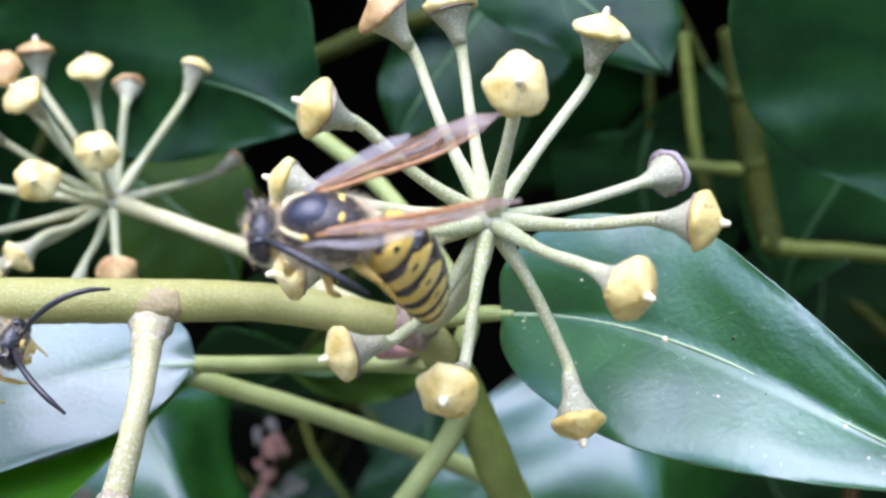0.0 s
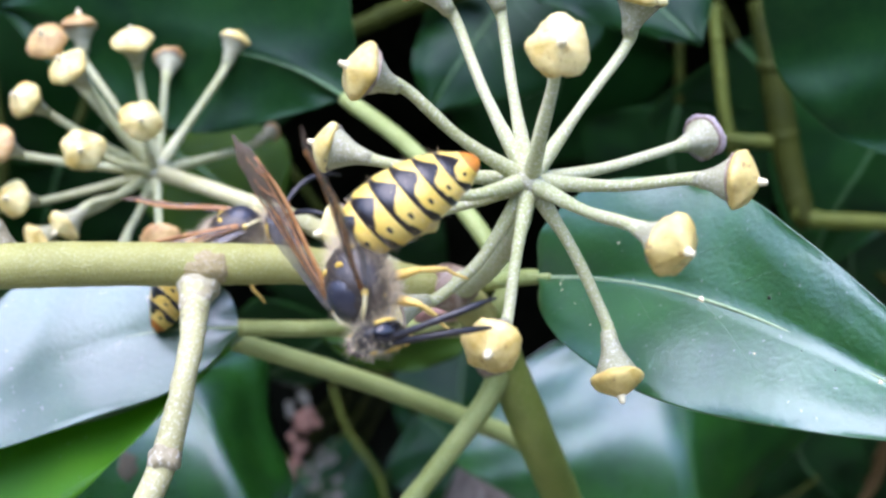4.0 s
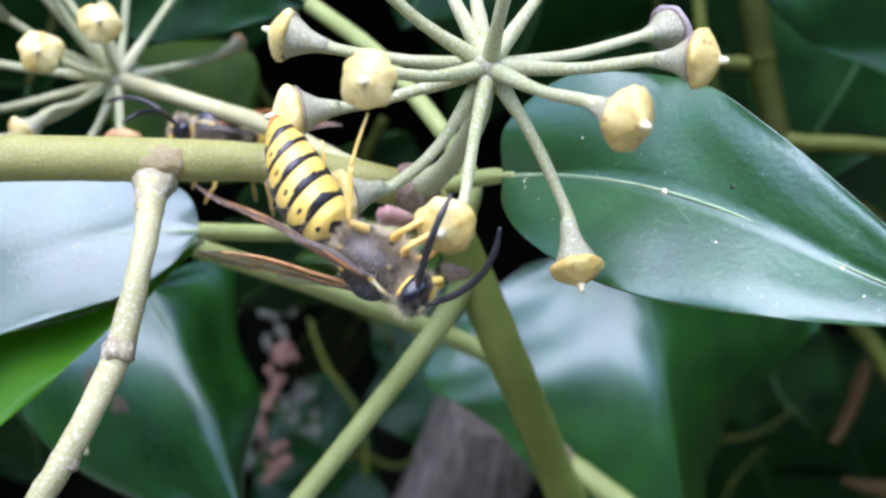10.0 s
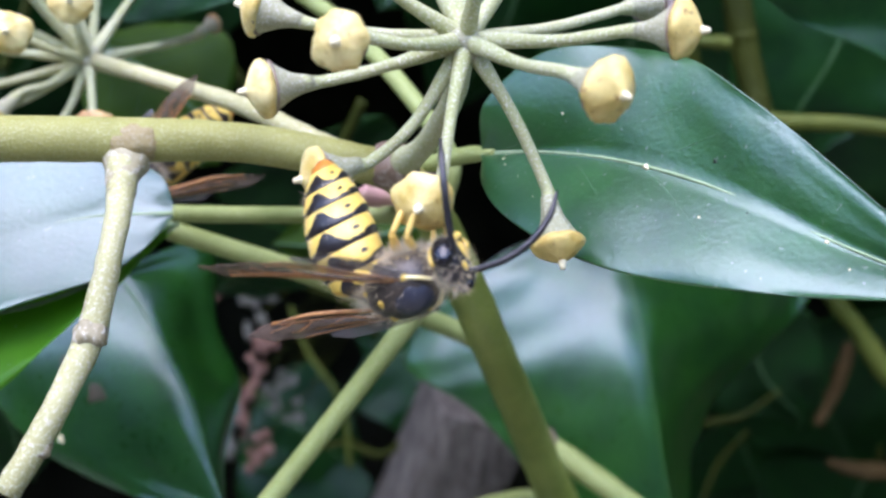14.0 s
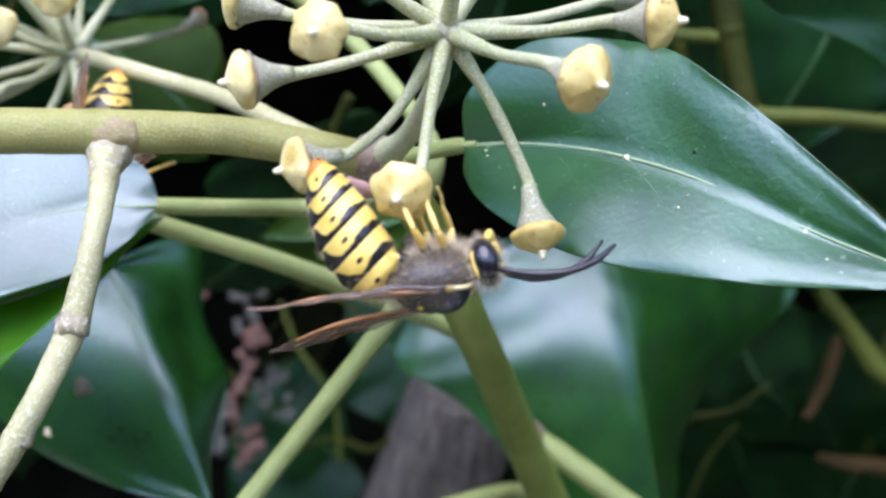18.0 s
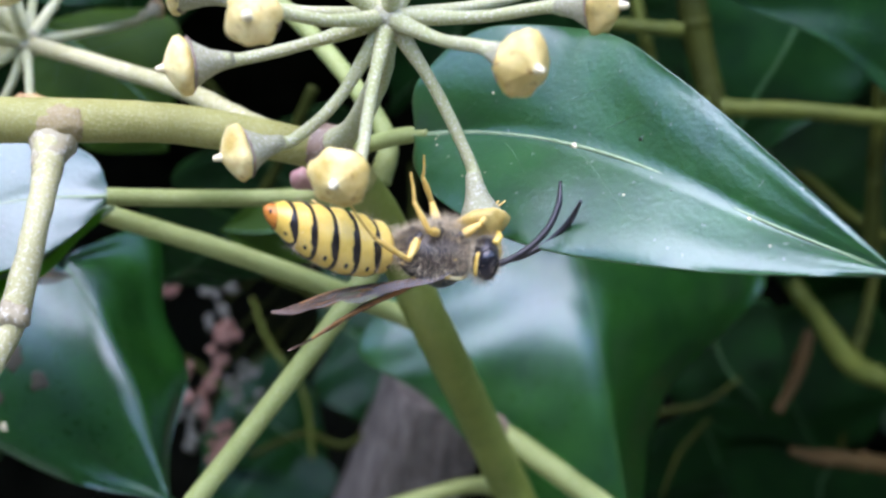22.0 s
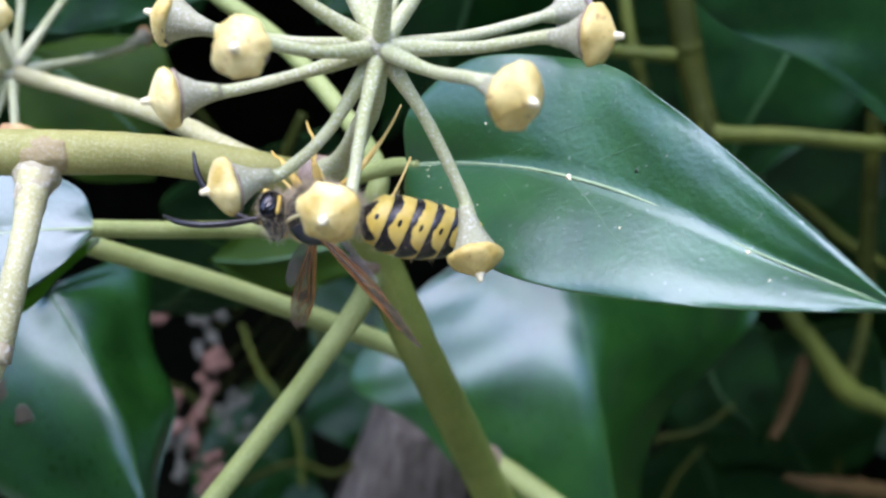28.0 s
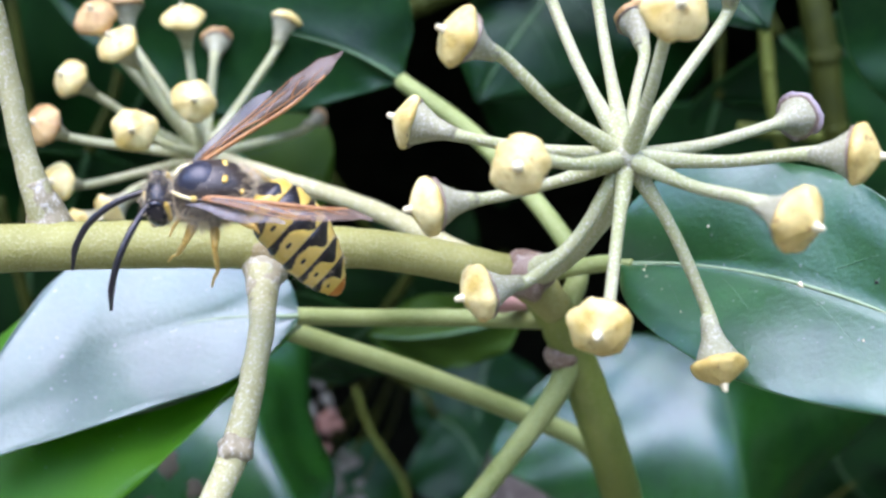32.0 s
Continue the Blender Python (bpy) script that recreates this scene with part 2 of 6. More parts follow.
M_LEAF_LUSH = leaf_material("lush_ivy_leaf", (0.004, 0.036, 0.004), (0.013, 0.08, 0.007), (0.08, 0.2, 0.04), rough=0.3, through=0.1, coat=0.6, gloss=0.75, dust=0.1)
M_LEAF_OLIVE = leaf_material("olive_ivy_leaf", (0.02, 0.05, 0.005), (0.04, 0.085, 0.009), (0.09, 0.16, 0.04), rough=0.5, through=0.35, glow=(0.2, 0.42, 0.02), coat=0.0, gloss=0.1, dust=0.0)
# Base green brightened to stand for light coming through the leaf.
M_LEAF_BRIGHT = leaf_material("backlit_ivy_leaf", (0.06, 0.22, 0.012), (0.1, 0.3, 0.02), (0.2, 0.42, 0.06), rough=0.5, through=0.6, glow=(0.28, 0.62, 0.025), coat=0.05, gloss=0.4)
M_VEIN = plain("leaf_vein", (0.2, 0.3, 0.15), (0.31, 0.41, 0.24), 900, 0.6, 0.00004, gloss=0.3)
# Vein green darkened to match the shaded leaves; lush and olive leaves share it.
M_VEIN_DARK = plain("dark_leaf_vein", (0.03, 0.10, 0.03), (0.06, 0.16, 0.05), 900, 0.4, 0.00004)
M_VEIN_FAINT = plain("side_vein", (0.08, 0.18, 0.08), (0.13, 0.24, 0.12), 900, 0.5, 0.00003, gloss=0.5)
M_PETIOLE = stem_material("petiole", (0.17, 0.22, 0.05), (0.29, 0.35, 0.11), (0.5, 0.52, 0.3), 0.25, scale=2000)
M_BRANCH = stem_material("branch_bark", (0.2, 0.2, 0.04), (0.35, 0.34, 0.095), (0.5, 0.48, 0.28), 0.4, scale=2200)
M_OLIVE = stem_material("olive_bark", (0.12, 0.165, 0.02), (0.23, 0.28, 0.05), (0.3, 0.32, 0.12), 0.22)
M_NODE = stem_material("node_bark", (0.15, 0.095, 0.06), (0.3, 0.235, 0.15), (0.5, 0.46, 0.38), 0.4)
M_SCAR = stem_material("scar_bark", (0.2, 0.14, 0.06), (0.33, 0.27, 0.11), (0.48, 0.43, 0.32), 0.5, scale=2000)
M_KNOB = stem_material("knob_bark", (0.15, 0.11, 0.06), (0.38, 0.35, 0.2), (0.68, 0.65, 0.55), 0.75, scale=800)
M_GREY = stem_material("grey_bark", (0.27, 0.26, 0.1), (0.44, 0.42, 0.2), (0.68, 0.66, 0.55), 0.55, scale=1900)
M_STALK = stem_material("fruit_stalk", (0.32, 0.35, 0.14), (0.5, 0.51, 0.27), (0.76, 0.74, 0.66), 0.6, scale=2600)
M_CUP = stem_material("fruit_cup", (0.26, 0.27, 0.15), (0.42, 0.41, 0.25), (0.66, 0.63, 0.56), 0.6, scale=2400)
M_BUD = fruit_material("fruit_disc", (0.55, 0.40, 0.10), (0.84, 0.73, 0.34), (0.36, 0.2, 0.05), 0)
M_BUD_OCHRE = fruit_material("ochre_disc", (0.45, 0.31, 0.06), (0.75, 0.6, 0.22), (0.24, 0.12, 0.04), 15)
M_BUD_BROWN = fruit_material("ripening_disc", (0.34, 0.18, 0.06), (0.62, 0.43, 0.18), (0.2, 0.1, 0.04), 40)
M_BUD_GREY = fruit_material("withered_disc", (0.16, 0.12, 0.12), (0.42, 0.37, 0.37), (0.08, 0.05, 0.05), 70)
M_RIM = stem_material("cup_rim", (0.12, 0.08, 0.06), (0.3, 0.23, 0.17), (0.5, 0.45, 0.36), 0.5, 0.6)
M_STYLE = plain("style", (0.66, 0.58, 0.32), (0.8, 0.73, 0.5), 1500, 0.45, 0.00005)
# Near-black colour stands for the deep shade inside the hedge.
M_HEDGE_SHADE = plain("hedge_shade", (0.003, 0.004, 0.002), (0.016, 0.016, 0.01), 40, 0.95, 0.004, gloss=0.05)
# Pale colour picked so that the unseen ground throws fill light upwards.
M_GROUND = plain("fill_ground", (0.2, 0.18, 0.13), (0.36, 0.33, 0.26), 12, 0.95, 0.01)


M_PIT = plain("leaf_pit", (0.006, 0.012, 0.004), (0.02, 0.03, 0.012), 900, 0.7, 0.00003)
M_STAIN = plain("leaf_stain", (0.03, 0.03, 0.014), (0.075, 0.06, 0.035), 700, 0.6, 0.0001)


# ---- leaves ----
def blade(mid, edge_a, edge_b, bulge=0.6, nu=44, nv=9, thick=0.13, wave=0.25, seed=0.0, ripple=(0.16, 1.7)):
    """A leaf blade over three smooth lines from stalk to tip: the midrib and both edges. Two skins, closed round the rim. Also gives a function for places on it."""
    lm, la, lb = (spline([mm(p) for p in line], nu) for line in (mid, edge_a, edge_b))
    nv2 = 2 * nv
    grid = []
    for i in range(nu + 1):
        m, a, b = lm[i], la[i], lb[i]
        t = (lm[min(i + 1, nu)] - lm[max(i - 1, 0)]).normalized()
        n = t.cross(a - b)
        n = n.normalized() if n.length > 1e-9 else Vector((0, -1, 0))
        row = []
        for j in range(nv2 + 1):
            v = j / nv - 1
            e = a if v < 0 else b
            s = min(1.0, abs(v) * nv / (nv - 1) * 0.985) if abs(v) < 0.999 else 1.0
            p = m.lerp(e, s) + n * (bulge / 1000 * (math.sin(math.pi * min(1, s * 1.0)) ** 0.9))
            p += n * (wave / 1000 * s * noise.noise(Vector((i * ripple[0] + seed, v * ripple[1], seed))) * 2)
            row.append((p, n))
        grid.append(row)
    bm = bmesh.new()
    uvl = bm.loops.layers.uv.new("UVMap")
    top = [[bm.verts.new(p) for p, n in row] for row in grid]
    low = [[bm.verts.new(p - n * thick / 1000) for p, n in row] for row in grid]
    info = {}
    for i in range(nu + 1):
        for j in range(nv2 + 1):
            info[top[i][j]] = info[low[i][j]] = (i / nu, j / nv2)
    faces = []
    for i in range(nu):
        for j in range(nv2):
            faces.append((top[i][j], top[i][j + 1], top[i + 1][j + 1], top[i + 1][j]))
            faces.append((low[i][j], low[i + 1][j], low[i + 1][j + 1], low[i][j + 1]))
        faces.append((top[i][0], top[i + 1][0], low[i + 1][0], low[i][0]))
        faces.append((top[i][nv2], low[i][nv2], low[i + 1][nv2], top[i + 1][nv2]))
    for j in range(nv2):
        faces.append((top[0][j], low[0][j], low[0][j + 1], top[0][j + 1]))
        faces.append((top[nu][j], top[nu][j + 1], low[nu][j + 1], low[nu][j]))
    for f in faces:
        face = bm.faces.new(f)
        for loop in face.loops:
            loop[uvl].uv = info[loop.vert]

    def on(u, v):
        """The place at u along the leaf and v across it, -1 to 1."""
        x = min(max(u, 0), 1) * nu
        i = min(int(x), nu - 1)
        y = (min(max(v, -1), 1) + 1) * nv
        j = min(int(y), nv2 - 1)
        fx, fy = x - i, y - j
        return (grid[i][j][0].lerp(grid[i][j + 1][0], fy)).lerp(grid[i + 1][j][0].lerp(grid[i + 1][j + 1][0], fy), fx)
    return bm, on


def leaf(label, mid, edge_a, edge_b, mat, veins=5, petiole=None, petiole_r=(0.8, 0.7), bulge=0.6, wave=0.25, seed=0.0, vein_mat=None, vein_r=0.16, spots=(), ripple=(0.16, 1.7), blotches=()):
    ob = thing("ivy_leaf", label, "leaf", "ivy leaves")
    bm, on = blade(mid, edge_a, edge_b, bulge, wave=wave, seed=seed, ripple=ripple)
    part("blade", bm, mat, ob)
    vm = vein_mat or M_VEIN
    part("midrib", tube([on(u, 0) for u in (0, 0.2, 0.4, 0.6, 0.8, 0.97)], [vein_r * 2.2 / 1000, vein_r * 1.5 / 1000, vein_r * 1.15 / 1000, vein_r * 0.7 / 1000], 30, 8), vm, ob)
    rng = random.Random(int(seed * 10) + 5)
    for side in (-1, 1):
        for k in range(veins):
            u0 = 0.02 + 0.62 * k / max(1, veins) + rng.uniform(0, 0.05)
            reach = rng.uniform(0.6, 0.85)
            run = 0.42 if k == 0 else 0.3 + rng.uniform(-0.03, 0.03)
            if k == 0:
                u0 = 0.015
            line = [on(u0 + run * s ** 0.85, side * reach * s) for s in (0.0, 0.25, 0.5, 0.75, 1.0)]
            part("vein", tube(line, [vein_r * 0.3 / 1000, vein_r * 0.16 / 1000, 0.006 / 1000], 14, 6), M_VEIN_FAINT if vein_mat is None else vm, ob)
    if petiole:
        # stalks of the shaded leaves take the stem colour darkened for shade
        part("leaf_stalk", tube([mm(p) for p in petiole], [r / 1000 for r in petiole_r], 36, 12, 0.03, seed), M_TWIG if petiole_r[0] < 0.75 and mat is M_LEAF_DARK else M_PETIOLE, ob)
    for u, v, r in spots:
        p = on(u, v)
        bmx = bmesh.new()
        bmesh.ops.create_icosphere(bmx, subdivisions=2, radius=r / 1000)
        for vert in bmx.verts:
            vert.co = vert.co * (1 + 0.5 * noise.noise(vert.co * 4000)) + p
        part("speck", bmx, M_STYLE, ob, "small white speck of debris")
    for u, v, r, stain, words in blotches:
        p = on(u, v)
        along_u, across = on(u + 0.02, v) - p, on(u, v + 0.04) - p
        n = along_u.cross(across).normalized()
        across = n.cross(along_u).normalized()
        along_u.normalize()
        bmx = bmesh.new()
        bmesh.ops.create_icosphere(bmx, subdivisions=3, radius=1.0)
        for vert in bmx.verts:
            c = vert.co.copy()
            k = r / 1000 * (1 + 0.6 * noise.noise(Vector((c.x * 1.7 + u * 30, c.y * 1.7, seed))))
            vert.co = p + along_u * (c.x * k) + across * (c.y * k * 0.8) + n * (c.z * 0.00006)
        part("blotch", bmx, stain, ob, words)
    return ob


# ---- backdrop and ground ----
gb = bmesh.new()
bmesh.ops.create_grid(gb, x_segments=60, y_segments=60, size=40)
for v in gb.verts:
    v.co.z = 0.03 * noise.noise(v.co * 0.7)
tagged(link("ground", gb, M_GROUND), "unseen ground below the hedge, made pale to bounce light up", "ground", kind="structure")

# dark sheet set behind the leaves where there is only shade
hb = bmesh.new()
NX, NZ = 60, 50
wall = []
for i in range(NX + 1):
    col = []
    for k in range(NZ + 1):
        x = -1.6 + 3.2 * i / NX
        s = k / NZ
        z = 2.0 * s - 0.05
        # above 1.35 m, unseen, the sheet leans forward to add shade
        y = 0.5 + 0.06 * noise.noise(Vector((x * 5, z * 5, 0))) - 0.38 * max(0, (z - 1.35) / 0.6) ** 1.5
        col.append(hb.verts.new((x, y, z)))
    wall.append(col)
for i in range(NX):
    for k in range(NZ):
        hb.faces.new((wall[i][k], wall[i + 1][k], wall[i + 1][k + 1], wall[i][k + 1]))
tagged(link("backdrop", hb, M_HEDGE_SHADE), "dark sheet standing for the shaded inside of the hedge", "hedge", kind="structure")

# unseen overhang added for shade, and unseen hedges round the viewer against low sky
def leaf_mass(name, label, count, spread, size, mat, seed, kind="stuff"):
    """Many small pointed leaves in one mesh, scattered by spread(rng)."""
    r = random.Random(seed)
    verts, faces = [], []
    for _ in range(count):
        p, n = spread(r)
        t = Vector((r.uniform(-1, 1), r.uniform(-1, 1), r.uniform(-1.4, 0.2)))
        n = (n + Vector((r.uniform(-1, 1), r.uniform(-1, 1), r.uniform(-1, 1))) * 0.6).normalized()
        t = (t - n * t.dot(n)).normalized()
        s = t.cross(n)
        k = size * r.uniform(0.7, 1.3)
        o = len(verts)
        for u, v, h in ((0, 0, 0), (0.15, 0.4, -0.05), (0.5, 0.36, 0.0), (1.0, 0.0, -0.1), (0.5, -0.36, 0.0), (0.15, -0.4, -0.05), (0.45, 0, 0.06)):
            verts.append(p + t * (u * k) + s * (v * k) + n * (h * k))
        faces += [(o, o + 1, o + 6), (o + 1, o + 2, o + 6), (o + 2, o + 3, o + 6), (o + 3, o + 4, o + 6), (o + 4, o + 5, o + 6), (o + 5, o, o + 6)]
    mesh = bpy.data.meshes.new(name)
    mesh.from_pydata(verts, [], faces)
    mesh.materials.append(mat)
    return tagged(new(name, mesh), label, "foliage", kind=kind)


M_MASS = plain("unseen_foliage", (0.008, 0.03, 0.008), (0.03, 0.08, 0.02), 60, 0.55, 0.001)
# four leaf masses out of view, added to keep sky light off the gap
leaf_mass("unseen_foliage", "unseen foliage added over the gap to block light", 3600,
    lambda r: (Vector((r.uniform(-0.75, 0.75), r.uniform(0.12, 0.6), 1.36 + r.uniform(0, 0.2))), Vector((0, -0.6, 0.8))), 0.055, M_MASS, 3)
leaf_mass("unseen_foliage", "unseen foliage added at the sides of the gap to block light", 2400,
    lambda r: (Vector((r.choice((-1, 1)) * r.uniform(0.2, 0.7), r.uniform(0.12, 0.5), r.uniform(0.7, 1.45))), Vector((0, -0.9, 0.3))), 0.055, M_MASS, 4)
leaf_mass("unseen_foliage", "unseen tall foliage added on the right to darken leaf reflections", 2000,
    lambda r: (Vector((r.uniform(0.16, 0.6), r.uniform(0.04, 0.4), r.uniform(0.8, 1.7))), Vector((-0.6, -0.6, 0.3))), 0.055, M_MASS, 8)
leaf_mass("unseen_foliage", "unseen foliage added below the branch to block light", 1200,
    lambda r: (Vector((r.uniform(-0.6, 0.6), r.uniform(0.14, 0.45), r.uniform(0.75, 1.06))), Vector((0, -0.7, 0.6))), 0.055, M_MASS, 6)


def blocking_ring(r):
    w = r.uniform(0, 2 * math.pi)
    z = r.uniform(0, 2.4)
    d = 3.2 + 0.5 * r.random()
    return Vector((d * math.cos(w), d * math.sin(w), z)), Vector((-math.cos(w), -math.sin(w), 0.4))


# ring of leaves added out of view to close off the low sky
leaf_mass("unseen_hedge", "unseen tall hedge ring added to block the low sky", 9000, blocking_ring, 0.3, M_MASS, 5)

# ---- the branch and its stems ----
branch = thing("ivy_branch", "yellow-green ivy branch with grey nodes and side shoots", "branch")
R = 1 / 1000
part("main_stem", tube([mm(p) for p in ((-50.0, 80.0, -3.2), (-33.3, 83.5, -2.5), (-21.0, 86.5, -2.7), (-12.4, 89.0, -3.1), (-4.6, 91.0, -4.7), (-1.3, 93.5, -5.8), (0.6, 96.0, -7.9))],
    [1.75 * R, 1.7 * R, 1.65 * R, 1.5 * R, 1.5 * R, 1.6 * R, 1.5 * R], 70, 20, 0.05), M_BRANCH, branch)
part("lower_stem", tube([mm(p) for p in ((-1.1, 94.5, -6.2), (0.9, 97.0, -8.7), (2.5, 100.0, -12.2), (5.4, 104.0, -19.8), (8.1, 114.0, -27.4), (11.3, 127.0, -36.9), (15.0, 136.0, -46.7), (19.5, 140.0, -57.2))],
    [1.3 * R, 1.62 * R, 1.75 * R, 1.8 * R, 1.9 * R, 2.1 * R, 2.3 * R, 2.4 * R], 60, 20, 0.05, 4), M_OLIVE, branch, "olive-green lower stem")
for where, along_x, high in (((-20.55, 86.38, -2.95), 2.7, 1.62), ((-35.4, 83.9, -2.2), 2.6, 1.64)):
    bm = ball((0, 0, 0), (along_x * R, high * R, high * R), 36, 24)
    for v in bm.verts:
        v.co = v.co * (1 + 0.1 * noise.noise(v.co * 1300) + 0.07 * noise.noise(v.co * 4200)) + mm(where)
    part("scar", bm, M_SCAR, branch, "mottled purplish brown scar round the shoot")
for line in (((-20.75, 87.5, -2.2), (-20.7, 86.8, -3.3), (-20.6, 86.0, -4.3), (-20.5, 84.9, -5.4), (-20.35, 83.3, -6.8)), ((-35.2, 85.2, -3.0), (-35.25, 84.6, -2.0), (-35.4, 84.0, -1.0), (-35.65, 83.6, 0.3), (-36.1, 83.2, 2.0))):
    part("collar", tube([mm(p) for p in line], [1.75 * R, 1.8 * R, 1.62 * R, 1.2 * R, 0.92 * R], 30, 20, 0.16, 11), M_KNOB, branch, "scurfy mottled grey collar of the shoot")
part("side_shoot", tube([mm(p) for p in ((-20.8, 87.9, -2.3), (-20.75, 86.5, -3.7), (-20.55, 85.2, -4.9), (-20.35, 83.7, -6.4), (-20.1, 81.0, -9.2), (-21.2, 78.5, -15.6), (-23.1, 76.0, -20.5), (-25.6, 74.0, -25.2))],
    [1.5 * R, 1.42 * R, 1.2 * R, 1.0 * R, 0.86 * R, 0.96 * R, 0.9 * R, 0.9 * R], 60, 16, 0.13, 3), M_GREY, branch)
part("side_shoot", tube([mm(p) for p in ((-35.2, 85.2, -2.9), (-35.3, 84.2, -1.5), (-35.6, 83.6, -0.2), (-36.7, 83.0, 4.0), (-37.6, 82.0, 10.1), (-38.5, 81.0, 16.4))],
    [1.5 * R, 1.4 * R, 1.15 * R, 0.85 * R, 0.8 * R, 0.8 * R], 42, 16, 0.13, 5), M_GREY, branch)
part("side_shoot", tube([mm(p) for p in ((2.2, 99.4, -11.6), (1.1, 98.9, -15.0), (-2.9, 98.8, -20.4), (-7.3, 98.4, -25.8), (-12.6, 97.6, -32.2), (-18.0, 96.5, -38.6))],
    [1.3 * R, 1.0 * R, 0.9 * R, 0.9 * R, 0.92 * R, 0.95 * R], 36, 14, 0.04, 7), M_PETIOLE, branch)
part("side_shoot", tube([mm(p) for p in ((-22.0, 102.0, -10.1), (-10.5, 108.0, -14.9), (2.9, 115.0, -21.4), (6.7, 117.0, -24.3))],
    [0.9 * R, 0.95 * R, 1.0 * R, 1.2 * R], 30, 14, 0.04, 8), M_PETIOLE, branch)
part("side_shoot", tube([mm(p) for p in ((10.6, 137.0, -37.7), (14.8, 135.0, -39.4), (23.5, 132.0, -45.4), (33.4, 130.0, -52.6))],
    [1.9 * R, 1.5 * R, 1.4 * R, 1.4 * R], 24, 14, 0.05, 9), M_PETIOLE, branch)
part("side_shoot", tube([mm(p) for p in ((13.7, 143.0, -47.0), (8.1, 141.0, -46.3), (-5.6, 138.0, -49.2))],
    [1.2 * R, 1.0 * R, 1.0 * R], 20, 14, 0.05, 10), M_PETIOLE, branch)
for where, size in (((1.4, 98.9, -12.0), 1.4), ((-1.6, 91.6, -5.1), 1.95), ((11.9, 135.3, -38.3), 2.35)):
    bm = ball((0, 0, 0), (size * R, size * R, size * R), 20, 14)
    for v in bm.verts:
        v.co = v.co * (1 + 0.22 * noise.noise(v.co * 900 + Vector((size, 0, 0)))) + mm(where)
    part("node", bm, M_NODE, branch, "rough grey-brown node")
for where, size in (((-21.25, 78.3, -15.7), 1.16), ((-24.1, 75.2, -22.6), 1.02)):
    bm = ball((0, 0, 0), (size * R, size * R, size * 0.95 * R), 24, 16)
    for v in bm.verts:
        v.co = v.co * (1 + 0.3 * noise.noise(v.co * 1100 + Vector((size, 0, 0))) + 0.15 * noise.noise(v.co * 2600)) + mm(where)
    part("knob", bm, M_KNOB, branch, "scurfy grey knob on the shoot")

M_PINK = stem_material("pink_bark", (0.34, 0.17, 0.16), (0.5, 0.3, 0.27), (0.5, 0.45, 0.3), 0.3)
part("bud", tube([mm(p) for p in ((-5.1, 97.0, -7.1), (-4.5, 97.0, -7.4), (-3.5, 97.5, -7.6), (-1.5, 98.5, -7.9))], [0.35 * R, 1.0 * R, 0.85 * R, 0.5 * R], 20, 14, 0.08, 3), M_PINK, branch, "pinkish bud on the stem")

# ---- umbels ----
def frame_to(p, axis, spin=0.0):
    z = axis.normalized()
    x = z.cross(Vector((0.2, 0.3, 0.93)))
    x.normalize()
    y = z.cross(x)
    m = Matrix((x, y, z)).transposed().to_4x4()
    return Matrix.Translation(p) @ m @ Matrix.Rotation(spin, 4, "Z")


